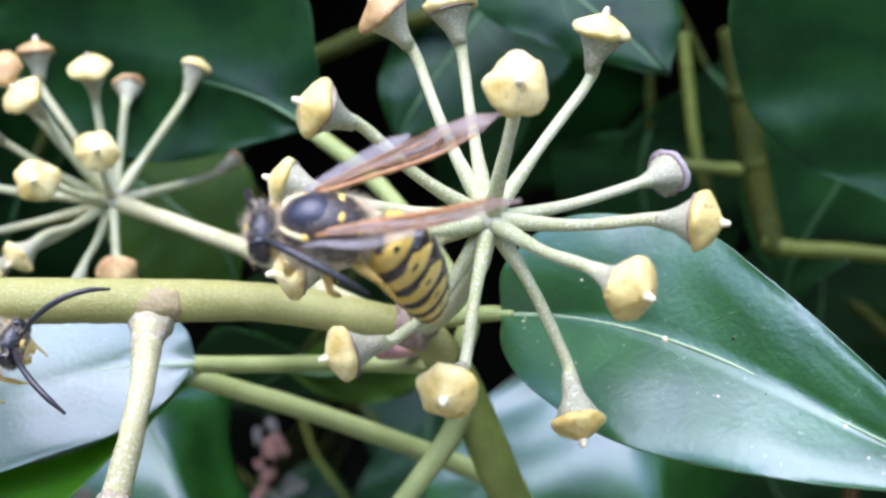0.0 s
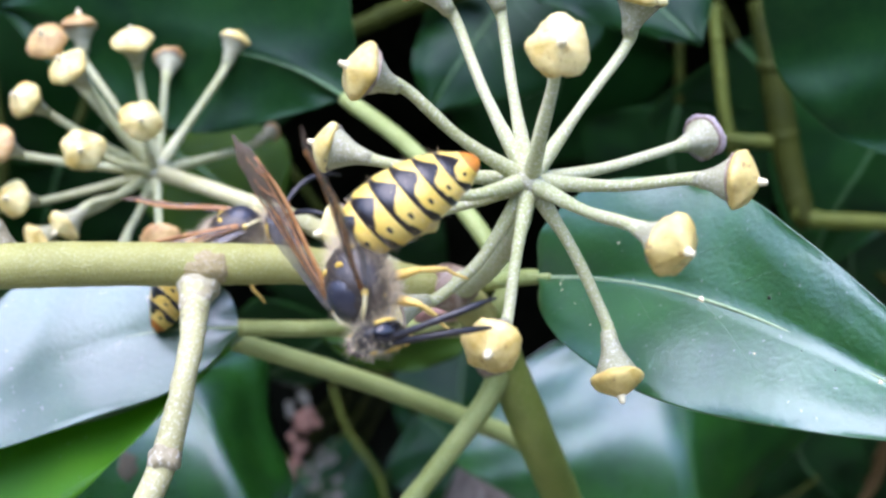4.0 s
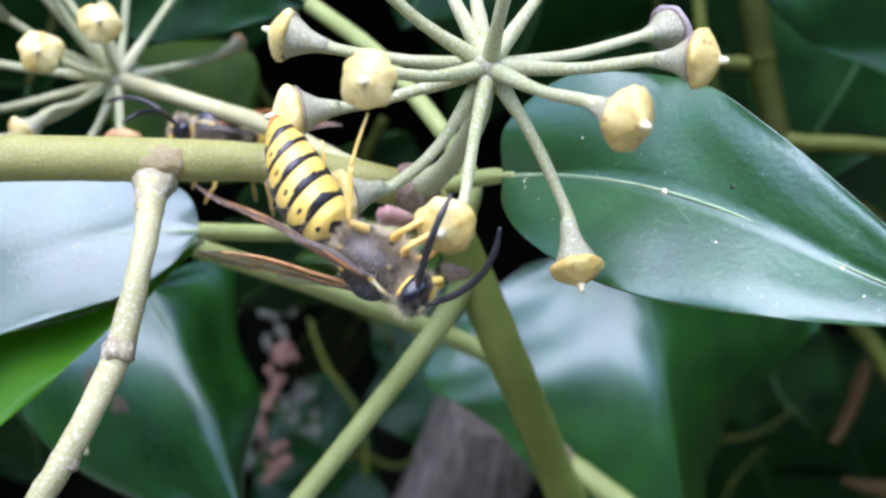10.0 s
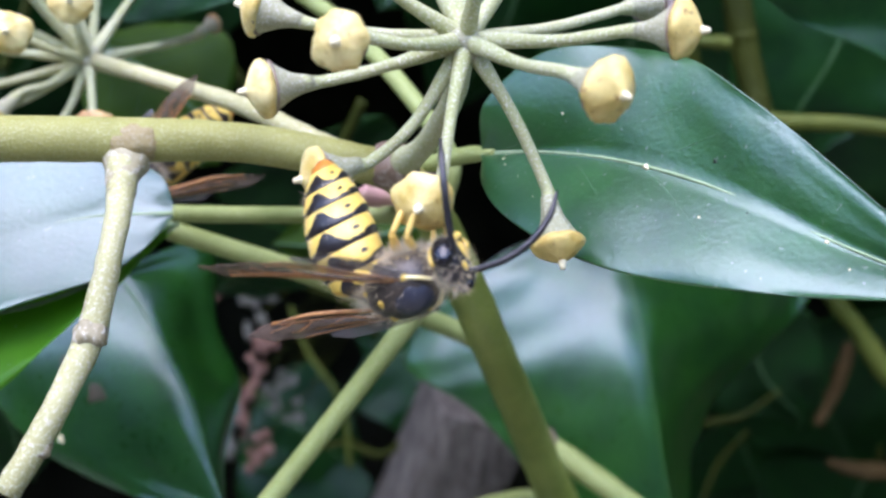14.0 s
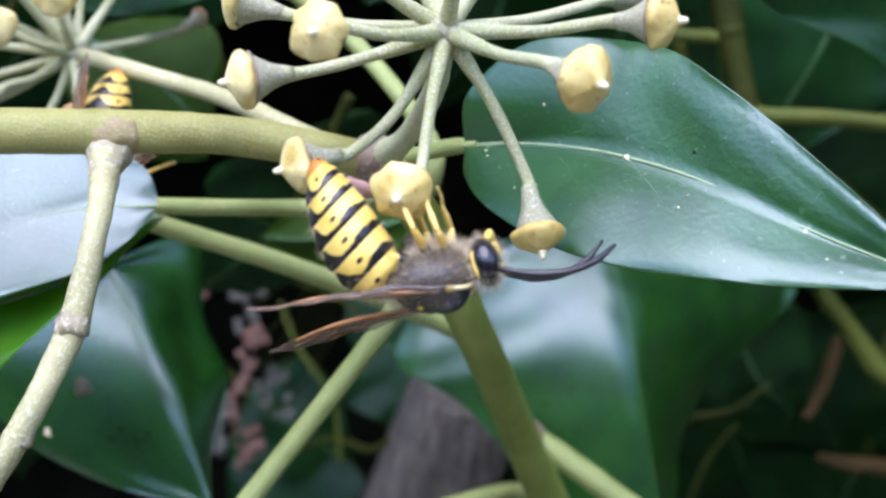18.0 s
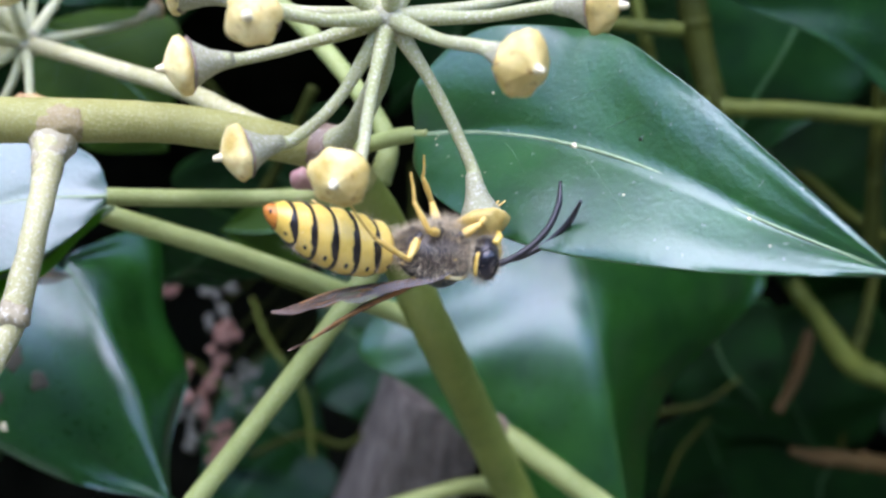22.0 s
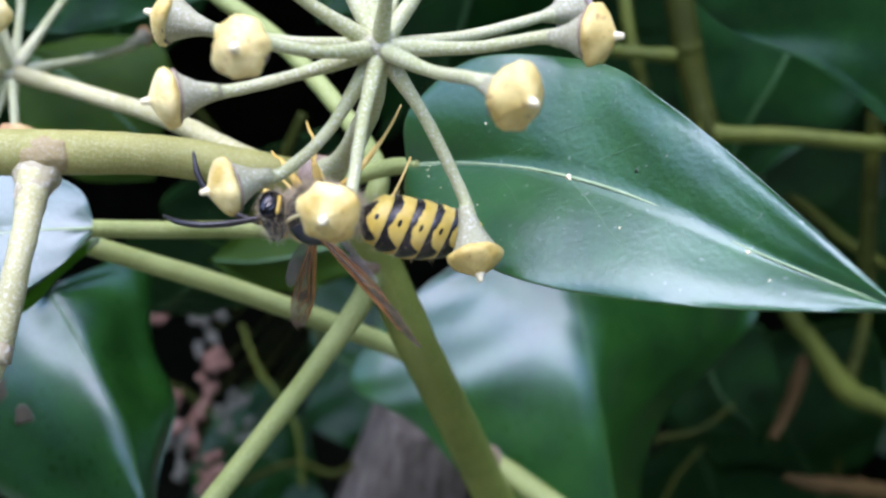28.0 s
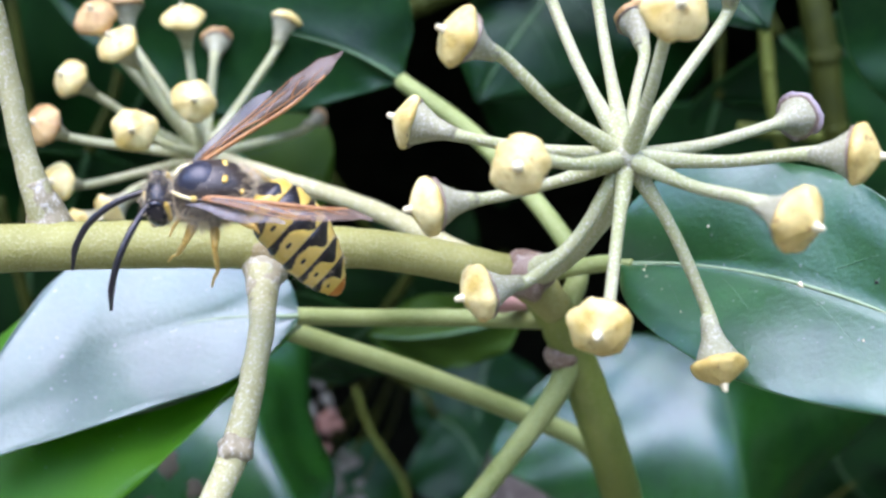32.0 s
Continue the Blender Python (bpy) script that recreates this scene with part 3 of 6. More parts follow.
def fruit(umbel, hub, base, cup, tip, bend=None, size=1.0, mat=None, dry=False, stalk_r=0.39, seed=0):
    """A stalk from the hub, a grey funnel-shaped cup, a yellow domed disc with a pale style."""
    rng = random.Random(seed)
    hub, base, cup, tip = (mm(p) for p in (hub, base, cup, tip))
    cup = cup.lerp(tip, 0.27)
    if (base - cup).length < 2.4 * R:
        base = cup + (base - cup).normalized() * 2.4 * R
    ax = tip - cup
    reach = (cup - base).length / R
    lean = ax.normalized().lerp((cup - base).normalized(), 0.6).normalized()
    long = max(2.0, min(reach, 2.9))
    end = cup - lean * long * 0.7 * R
    pts = [hub, mm(bend) if bend else hub.lerp(end, 0.5) + Vector((0, 0, -0.0003)), cup - lean * (long + 0.9) * R, end]
    stalk = part("fruit_stalk", tube(pts, [0.62 * R, stalk_r * R, stalk_r * R, 0.6 * R], 22, 10, 0.1, seed), M_STALK, umbel)
    m = frame_to(cup, lean, rng.uniform(0, 6))
    r = 1.7 * size

    def lobes(w, h):
        return 1 + 0.02 * math.cos(5 * w) + 0.06 * noise.noise(Vector((math.cos(w) * 2, math.sin(w) * 2, h * 900 + seed)))
    bm = lathe([(-long * R, 0.45 * R), (-long * 0.75 * R, 0.6 * R), (-long * 0.5 * R, 0.8 * R * size), (-long * 0.22 * R, 1.2 * R * size), (-0.1 * R, r * 0.88 * R), (0.1 * R, r * 0.9 * R)], 22, lobes)
    bm.transform(m)
    cup_ob = part("cup", bm, M_CUP, umbel)
    bm = lathe([(-0.1 * R, r * 0.86 * R), (-0.08 * R, r * 0.95 * R), (-0.02 * R, r * 1.0 * R), (0.05 * R, r * 0.96 * R)], 22, lambda w, h: lobes(w, 0) * (1 + 0.06 * noise.noise(Vector((w * 3, seed, 0)))))
    bm.transform(m)
    part("rim", bm, M_RIM, cup_ob, "thin dark cup rim")
    high = 1.55 * size * rng.uniform(0.9, 1.1)
    if dry:
        high *= 0.5
    m2 = frame_to(cup, ax, rng.uniform(0, 6))

    def facets(w, h):
        k = h / R / high
        return 1 + (0.03 * (1 - k) + 0.01) * math.cos(5 * w + seed) + 0.035 * k * math.cos(9 * w + seed) + 0.17 * noise.noise(Vector((math.cos(w) * 1.6, math.sin(w) * 1.6, k * 1.5 + seed * 1.7))) + 0.07 * noise.noise(Vector((math.cos(w) * 4, math.sin(w) * 4, k * 4 + seed)))
    prof = [(0.0, r * 0.92), (0.1, r * 1.05), (0.24, r * 1.09), (0.4, r * 1.03), (0.55, r * 0.88), (0.68, r * 0.7), (0.8, r * 0.5), (0.9, r * 0.31), (0.97, r * 0.17), (1.0, r * 0.12)]
    bm = lathe([(h * high * R, x * R) for h, x in prof], 32, facets)
    bm.transform(m2)
    disc = part("disc", bm, mat or M_BUD, umbel, {"ripening_disc": "brownish withered fruit disc", "withered_disc": "grey shrivelled fruit disc", "ochre_disc": "ochre lumpy fruit disc"}.get(mat.name if mat else "", "yellow lumpy fruit disc"))
    bm = lathe([(high * 0.9 * R, 0.4 * R), (high * 1.0 * R, 0.27 * R), ((high + 0.2) * R, 0.22 * R), ((high + 0.38) * R, 0.19 * R), ((high + 0.46) * R, 0.1 * R)], 10)
    bm.transform(m2)
    part("style", bm, M_STYLE, disc, "pale stub of the style")
    return stalk, cup_ob, disc


HUB = (4.1, 77.0, 2.8)
umbel = thing("ivy_umbel", "ivy umbel of yellow unripe fruits on grey-green stalks", "flower head", "ivy umbels")
bm = ball((0, 0, 0), (1.25 * R, 1.25 * R, 1.25 * R), 20, 14)
for v in bm.verts:
    v.co = v.co * (1 + 0.3 * noise.noise(v.co * 1300)) + mm(HUB)
part("hub", bm, M_CUP, umbel, "scurfy grey hub of the umbel")
part("main_stalk", tube([mm(p) for p in (HUB, (3.2, 81.0, -0.5), (0.9, 87.0, -3.7), (-1.5, 92.0, -5.1))], [0.7 * R, 0.75 * R, 0.85 * R, 1.25 * R], 24, 12, 0.08, 2), M_STALK, umbel)
for n, (base, cup, tip, bend, size, mat) in enumerate((
    ((14.3, 73.0, 2.6), (15.8, 72.0, 2.6), (17.9, 71.0, 2.4), None, 1.0, M_BUD_OCHRE),
    ((10.1, 68.0, -0.3), (11.0, 67.0, -0.8), (12.7, 65.0, -1.7), None, 1.0, M_BUD_OCHRE),
    ((9.0, 77.0, -7.0), (9.6, 77.0, -9.4), (9.9, 76.0, -11.5), (6.8, 77.0, -1.6), 0.95, M_BUD_OCHRE),
    ((13.9, 83.0, 4.9), (16.4, 85.0, 5.9), (19.0, 88.0, 6.5), None, 0.95, M_BUD_GREY),
    ((11.1, 80.0, 13.0), (11.6, 80.0, 14.4), (12.2, 79.0, 17.0), None, 1.05, None),
    ((5.6, 72.0, 8.7), (5.6, 69.5, 10.1), (5.7, 64.0, 10.6), None, 1.0, None),
    ((2.4, 80.0, 14.9), (1.9, 80.0, 16.2), (1.5, 80.0, 19.2), None, 1.0, None),
    ((-1.3, 80.0, 14.5), (-2.0, 80.0, 16.1), (-4.2, 79.0, 18.4), None, 1.05, M_BUD_BROWN),
    ((6.0, 84.0, 10.8), (6.0, 85.5, 12.4), (5.8, 87.0, 14.3), None, 0.85, M_BUD_BROWN),
    ((-4.3, 73.0, 8.8), (-5.4, 72.0, 9.3), (-7.8, 70.5, 10.2), None, 1.0, None),
    ((-5.9, 80.0, 4.5), (-8.8, 81.0, 5.3), (-11.3, 81.0, 6.1), None, 1.0, None),
    ((-1.7, 72.0, 2.7), (-2.6, 69.5, 2.2), (-3.6, 64.0, 1.4), None, 0.9, None),
    ((-5.5, 75.0, 0.2), (-7.2, 74.0, 0.0), (-9.8, 73.0, -0.4), None, 1.0, None),
    ((-2.8, 76.0, -4.8), (-4.3, 75.0, -5.3), (-6.6, 74.0, -5.8), (0.9, 76.5, -2.1), 0.98, None),
    ((2.6, 73.0, -5.7), (1.8, 70.0, -6.6), (0.8, 66.0, -8.0), None, 0.96, None),
)):
    made = fruit(umbel, HUB, base, cup, tip, bend, size, mat, mat is M_BUD_GREY, seed=n)
    if n == 11:
        pulled_fruit = made

HUB2 = (-30.7, 110.0, 5.4)
umbel2 = thing("ivy_umbel", "ivy umbel of small cream fruits behind the branch", "flower head", "ivy umbels")
bm = ball((0, 0, 0), (1.3 * R, 1.3 * R, 1.3 * R), 16, 12)
for v in bm.verts:
    v.co = v.co * (1 + 0.3 * noise.noise(v.co * 1300)) + mm(HUB2)
part("hub", bm, M_CUP, umbel2)
part("main_stalk", tube([mm(p) for p in (HUB2, (-22.6, 105.0, 2.9), (-14.4, 99.0, 0.2), (-8.6, 92.5, -2.5), (-3.8, 91.5, -4.8))], [0.8 * R, 0.75 * R, 0.8 * R, 0.85 * R, 0.9 * R], 24, 12, 0.08, 2), M_GREY, umbel2)
for n, (base, cup, tip, size, mat) in enumerate((
    ((-35.5, 105.0, 13.1), (-36.1, 104.0, 14.1), (-37.0, 102.0, 15.4), 1.05, None),
    ((-31.7, 108.0, 15.3), (-31.8, 108.0, 16.7), (-31.7, 106.0, 19.0), 1.05, None),
    ((-24.5, 114.0, 16.1), (-24.0, 114.5, 17.6), (-23.0, 115.0, 20.1), 0.9, None),
    ((-30.6, 114.0, 14.9), (-30.6, 115.0, 16.1), (-30.8, 117.0, 18.4), 0.85, M_BUD_BROWN),
    ((-31.0, 107.0, 9.0), (-30.4, 105.0, 9.6), (-28.5, 98.0, 9.7), 1.0, None),
    ((-34.5, 105.0, 6.9), (-34.7, 103.0, 7.0), (-34.0, 97.0, 6.9), 1.05, None),
    ((-40.9, 108.0, 11.3), (-41.3, 107.0, 11.8), (-42.3, 105.0, 12.5), 0.95, None),
    ((-42.8, 106.0, 7.3), (-43.2, 105.0, 7.6), (-44.1, 103.0, 8.1), 1.05, M_BUD_BROWN),
    ((-41.8, 108.0, 2.8), (-42.6, 107.0, 2.8), (-43.4, 104.0, 3.0), 0.95, None),
    ((-38.1, 112.0, 17.6), (-38.4, 112.0, 18.9), (-38.6, 112.0, 21.3), 1.0, M_BUD_BROWN),
    ((-38.3, 106.0, 15.6), (-38.7, 105.0, 16.7), (-38.8, 103.0, 17.8), 1.0, M_BUD_BROWN),
    ((-29.3, 106.0, -0.0), (-28.9, 105.0, -0.8), (-27.9, 102.0, -2.4), 1.05, M_BUD_BROWN),
    ((-37.1, 107.0, 1.5), (-38.1, 107.0, 0.7), (-39.1, 106.0, -0.3), 0.9, None),
    ((-33.4, 108.0, -1.6), (-33.8, 108.0, -2.7), (-34.2, 107.0, -4.2), 0.9, None),
    ((-39.3, 107.0, 0.1), (-40.6, 107.0, -0.7), (-41.5, 106.0, -1.4), 0.9, None),
    ((-22.7, 121.0, 8.9), (-22.0, 122.0, 9.7), (-21.2, 123.3, 10.4), 0.55, M_BUD_BROWN),
)):
    fruit(umbel2, HUB2, base, cup, tip, None, size, mat, seed=30 + n)

# ---- leaves near the branch ----
leaf("glossy green ivy leaf with a pale midrib and specks", ((5.2, 91.0, -4.3), (9.0, 88.3, -4.3), (13.2, 84.8, -4.7), (17.6, 80.8, -6.0), (22.0, 77.1, -7.8), (27.3, 73.5, -10.8), (32.9, 68.0, -13.4)),
    ((5.2, 91.0, -4.3), (5.7, 89.6, -0.1), (10.5, 88.0, 3.2), (18.2, 83.8, 2.5), (22.3, 78.4, -1.1), (27.1, 74.0, -6.2), (32.9, 68.0, -13.4)),
    ((5.2, 91.0, -4.3), (4.9, 87.8, -6.4), (6.8, 83.5, -8.9), (11.5, 78.0, -11.5), (16.7, 74.2, -12.5), (24.2, 71.2, -13.3), (32.9, 68.0, -13.4)),
    M_LEAF, 3, ((6.2, 90.2, -4.3), (4.5, 91.8, -4.3), (2.2, 94.0, -4.7), (-0.8, 97.0, -5.4)), (0.4, 0.66, 0.66, 0.8), 0.25, 0.3, 1.0, None, 0.1, ((0.45, 0.0, 0.26), (0.8, 0.05, 0.14), (0.12, 0.3, 0.1), (0.16, 0.42, 0.08), (0.1, 0.15, 0.07), (0.3, -0.35, 0.1), (0.62, 0.3, 0.09), (0.85, 0.35, 0.08), (0.33, 0.62, 0.07), (0.36, 0.5, 0.06), (0.24, 0.5, 0.06)), (0.12, 2.6), ((0.6, -0.2, 0.16, M_PIT, "small dark pit in the leaf"), (0.68, 0.12, 0.07, M_PIT, "small dark pit in the leaf"), (0.74, 0.16, 0.06, M_PIT, "small dark pit in the leaf")))
leaf("pale shining ivy leaf reflecting the sky", ((-19.6, 96.0, -8.5), (-27.7, 94.6, -8.8), (-34.5, 92.0, -10.9), (-40.8, 87.7, -15.4), (-45.3, 84.0, -19.6)),
    ((-19.6, 96.1, -8.4), (-21.8, 97.1, -4.9), (-30.5, 97.1, -2.1), (-39.3, 94.8, -5.6), (-45.3, 84.0, -19.6)),
    ((-19.6, 95.9, -8.6), (-23.2, 92.5, -12.5), (-30.0, 89.7, -14.9), (-40.1, 86.2, -17.7), (-45.3, 84.0, -19.6)),
    M_LEAF_WAXY, 5, ((-19.9, 96.0, -8.5), (-15.0, 98.0, -8.8), (-7.6, 101.0, -9.1), (1.3, 98.0, -9.0)), (0.72, 0.72, 0.72, 0.9), 0.12, 0.15, 2.0, None, 0.09)
leaf("thin bright green ivy leaf with light shining through", ((-20.2, 98.5, -9.3), (-26.9, 95.0, -14.3), (-35.0, 93.0, -16.2), (-43.5, 92.0, -16.0), (-53.8, 92.0, -15.9)),
    ((-20.2, 98.5, -9.2), (-29.3, 101.0, -10.3), (-41.4, 101.0, -8.0), (-47.9, 98.0, -11.8), (-53.8, 92.0, -15.9)),
    ((-20.2, 98.5, -9.4), (-25.1, 93.0, -14.5), (-31.5, 89.0, -21.0), (-40.2, 86.0, -25.6), (-53.8, 92.0, -15.9)),
    M_LEAF_BRIGHT, 4, None, (0.7, 0.7), 0.6, 0.5, 3.0)

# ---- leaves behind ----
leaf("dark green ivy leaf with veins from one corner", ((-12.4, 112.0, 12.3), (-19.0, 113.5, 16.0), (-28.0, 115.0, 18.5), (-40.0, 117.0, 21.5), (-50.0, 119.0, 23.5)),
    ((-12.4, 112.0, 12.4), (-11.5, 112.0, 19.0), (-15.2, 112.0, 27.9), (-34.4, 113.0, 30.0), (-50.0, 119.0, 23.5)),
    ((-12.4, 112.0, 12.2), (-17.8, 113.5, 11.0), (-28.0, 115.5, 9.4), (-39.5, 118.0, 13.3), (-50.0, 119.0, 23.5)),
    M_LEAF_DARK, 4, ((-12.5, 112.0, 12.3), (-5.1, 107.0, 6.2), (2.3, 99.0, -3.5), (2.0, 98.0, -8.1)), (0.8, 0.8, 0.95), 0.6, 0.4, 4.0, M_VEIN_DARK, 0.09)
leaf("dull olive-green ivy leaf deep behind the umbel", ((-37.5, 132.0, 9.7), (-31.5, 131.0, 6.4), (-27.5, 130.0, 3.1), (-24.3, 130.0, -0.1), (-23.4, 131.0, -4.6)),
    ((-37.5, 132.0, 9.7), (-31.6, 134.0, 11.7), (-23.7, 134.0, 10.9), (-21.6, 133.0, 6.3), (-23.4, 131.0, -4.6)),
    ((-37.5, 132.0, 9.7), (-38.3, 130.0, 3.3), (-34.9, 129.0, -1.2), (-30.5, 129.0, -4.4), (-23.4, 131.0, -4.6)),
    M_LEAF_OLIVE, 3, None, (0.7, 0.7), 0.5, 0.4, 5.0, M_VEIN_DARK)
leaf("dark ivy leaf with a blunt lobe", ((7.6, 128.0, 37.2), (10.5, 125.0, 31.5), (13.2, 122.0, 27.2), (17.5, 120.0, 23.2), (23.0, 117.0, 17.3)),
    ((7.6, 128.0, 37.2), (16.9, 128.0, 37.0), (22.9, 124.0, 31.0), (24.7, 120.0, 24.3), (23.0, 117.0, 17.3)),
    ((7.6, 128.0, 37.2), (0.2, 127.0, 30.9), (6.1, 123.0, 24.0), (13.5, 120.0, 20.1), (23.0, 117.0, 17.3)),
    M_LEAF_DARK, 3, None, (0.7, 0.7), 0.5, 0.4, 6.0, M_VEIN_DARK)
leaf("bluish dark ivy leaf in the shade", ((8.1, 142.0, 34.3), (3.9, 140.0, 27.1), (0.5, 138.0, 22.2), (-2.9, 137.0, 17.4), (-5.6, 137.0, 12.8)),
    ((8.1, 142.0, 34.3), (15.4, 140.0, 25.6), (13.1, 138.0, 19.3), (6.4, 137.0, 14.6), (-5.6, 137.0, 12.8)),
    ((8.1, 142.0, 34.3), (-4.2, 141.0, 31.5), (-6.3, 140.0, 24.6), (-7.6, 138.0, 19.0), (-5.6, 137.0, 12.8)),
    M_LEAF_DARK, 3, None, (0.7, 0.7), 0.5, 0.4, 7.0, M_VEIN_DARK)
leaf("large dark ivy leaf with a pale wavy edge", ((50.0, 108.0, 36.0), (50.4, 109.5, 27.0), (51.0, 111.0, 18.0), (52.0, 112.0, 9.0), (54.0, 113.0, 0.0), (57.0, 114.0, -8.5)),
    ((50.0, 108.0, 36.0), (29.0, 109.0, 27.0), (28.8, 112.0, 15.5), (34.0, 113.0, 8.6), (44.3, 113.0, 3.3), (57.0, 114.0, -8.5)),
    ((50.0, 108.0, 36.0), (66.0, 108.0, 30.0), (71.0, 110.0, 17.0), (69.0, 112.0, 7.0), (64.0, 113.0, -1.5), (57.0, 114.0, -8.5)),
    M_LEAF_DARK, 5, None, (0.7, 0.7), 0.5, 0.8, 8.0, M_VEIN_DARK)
leaf("broad lobed ivy leaf with bluish sky shine", ((23.8, 153.0, -16.0), (24.5, 149.8, -19.4), (25.2, 146.0, -24.0), (26.1, 142.5, -32.0), (27.9, 140.5, -45.7), (30.8, 140.0, -59.6)),
    ((23.8, 153.0, -16.0), (44.9, 168.0, -17.5), (54.1, 171.0, -25.4), (40.4, 163.0, -37.0), (33.3, 156.0, -46.4), (30.8, 140.0, -59.6)),
    ((23.8, 153.0, -16.0), (9.2, 150.0, -16.5), (-3.8, 146.0, -29.0), (5.4, 144.5, -36.6), (14.3, 143.0, -46.8), (30.8, 140.0, -59.6)),
    M_LEAF_LUSH, 4, None, (0.7, 0.7), 0.12, 0.7, 9.0, M_VEIN_DARK, vein_r=0.06, ripple=(0.2, 4.0))
leaf("dark ivy leaf with a dull blue shine and a brown blotch", ((-32.5, 122.0, -15.9), (-29.5, 119.5, -19.2), (-26.4, 116.8, -23.5), (-23.4, 114.3, -28.8), (-21.6, 113.0, -33.6), (-20.0, 112.0, -38.5)),
    ((-32.5, 122.0, -15.9), (-25.0, 131.0, -13.7), (-24.0, 129.0, -22.4), (-20.7, 125.0, -28.1), (-21.4, 119.0, -34.6), (-20.0, 112.0, -38.5)),
    ((-32.5, 122.0, -15.9), (-40.1, 121.0, -19.8), (-45.4, 119.0, -25.2), (-40.4, 117.0, -32.3), (-30.7, 115.0, -37.1), (-20.0, 112.0, -38.5)),
    M_LEAF_LUSH, 4, None, (0.7, 0.7), 0.5, 0.9, 10.0, M_VEIN_DARK, vein_r=0.07, ripple=(0.06, 3.0), blotches=((0.42, 0.5, 1.5, M_STAIN, "dull brown blotch"), (0.5, 0.42, 1.1, M_STAIN, "dull brown blotch"), (0.52, 0.66, 0.8, M_STAIN, "dull brown blotch"), (0.6, 0.75, 0.5, M_STYLE, "pale crumb")))
leaf("thin olive-green ivy leaf under the leaf stalks", ((-0.4, 134.0, -11.7), (-4.2, 132.0, -12.5), (-8.5, 131.0, -13.3), (-12.9, 131.0, -13.8), (-18.1, 132.0, -13.5)),
    ((-0.4, 134.0, -11.7), (-3.6, 133.0, -9.7), (-8.0, 132.5, -9.0), (-13.0, 132.0, -9.5), (-18.1, 132.0, -13.5)),
    ((-0.4, 134.0, -11.7), (-2.4, 133.0, -15.4), (-7.5, 133.0, -17.2), (-13.2, 133.0, -16.9), (-18.1, 132.0, -13.5)),
    M_LEAF_OLIVE, 3, None, (0.7, 0.7), 0.4, 0.5, 12.0, M_VEIN_DARK)

# ---- dark foliage, twigs and the post behind ----
def wood(nt, b):
    m = nt.nodes.new("ShaderNodeMapping")
    m.inputs["Rotation"].default_value = (0, radians(-24), 0)
    m.inputs["Scale"].default_value = (700, 400, 18)
    nt.links.new(coords(nt), m.inputs["Vector"])
    n = tex_noise(nt, m.outputs[0], 1.0, 5, 0.7)
    nt.links.new(ramp(nt, n.outputs["Fac"], ((0.32, (0.025, 0.022, 0.018)), (0.52, (0.12, 0.108, 0.09)), (0.75, (0.27, 0.25, 0.22)))).outputs["Color"], b.inputs["Base Color"])
    b.inputs["Roughness"].default_value = 0.9
    bump(nt, b, n.outputs["Fac"], 0.8, 0.001)


M_WOOD = material("weathered_wood", wood)
post = thing("wooden_post", "weathered grey wooden post leaning in the hedge", "post")
pbm = bmesh.new()
a, b = mm((5.6, 205.0, -47.0)), mm((-9.4, 215.0, -82.3))
d = (a - b).normalized()
side = Vector((1, 0.1, 0.35)).normalized()
side = (side - d * side.dot(d)).normalized()
deep = d.cross(side)
low = b - d * 0.35
ring = []
for end, q in enumerate((low, a)):
    ring.append([])
    for k in range(24):
        w = 2 * math.pi * k / 24
        c = max(abs(math.cos(w)), abs(math.sin(w))) ** 0.7
        o = side * math.cos(w) / c * 0.0092 + deep * math.sin(w) / c * 0.009
        ring[end].append(pbm.verts.new(q + o * (1 + 0.05 * noise.noise(o * 300))))
for k in range(24):
    pbm.faces.new((ring[0][k], ring[0][(k + 1) % 24], ring[1][(k + 1) % 24], ring[1][k]))
pbm.faces.new(ring[0][::-1])
pbm.faces.new(ring[1])
part("shaft", pbm, M_WOOD, post, smooth=False)

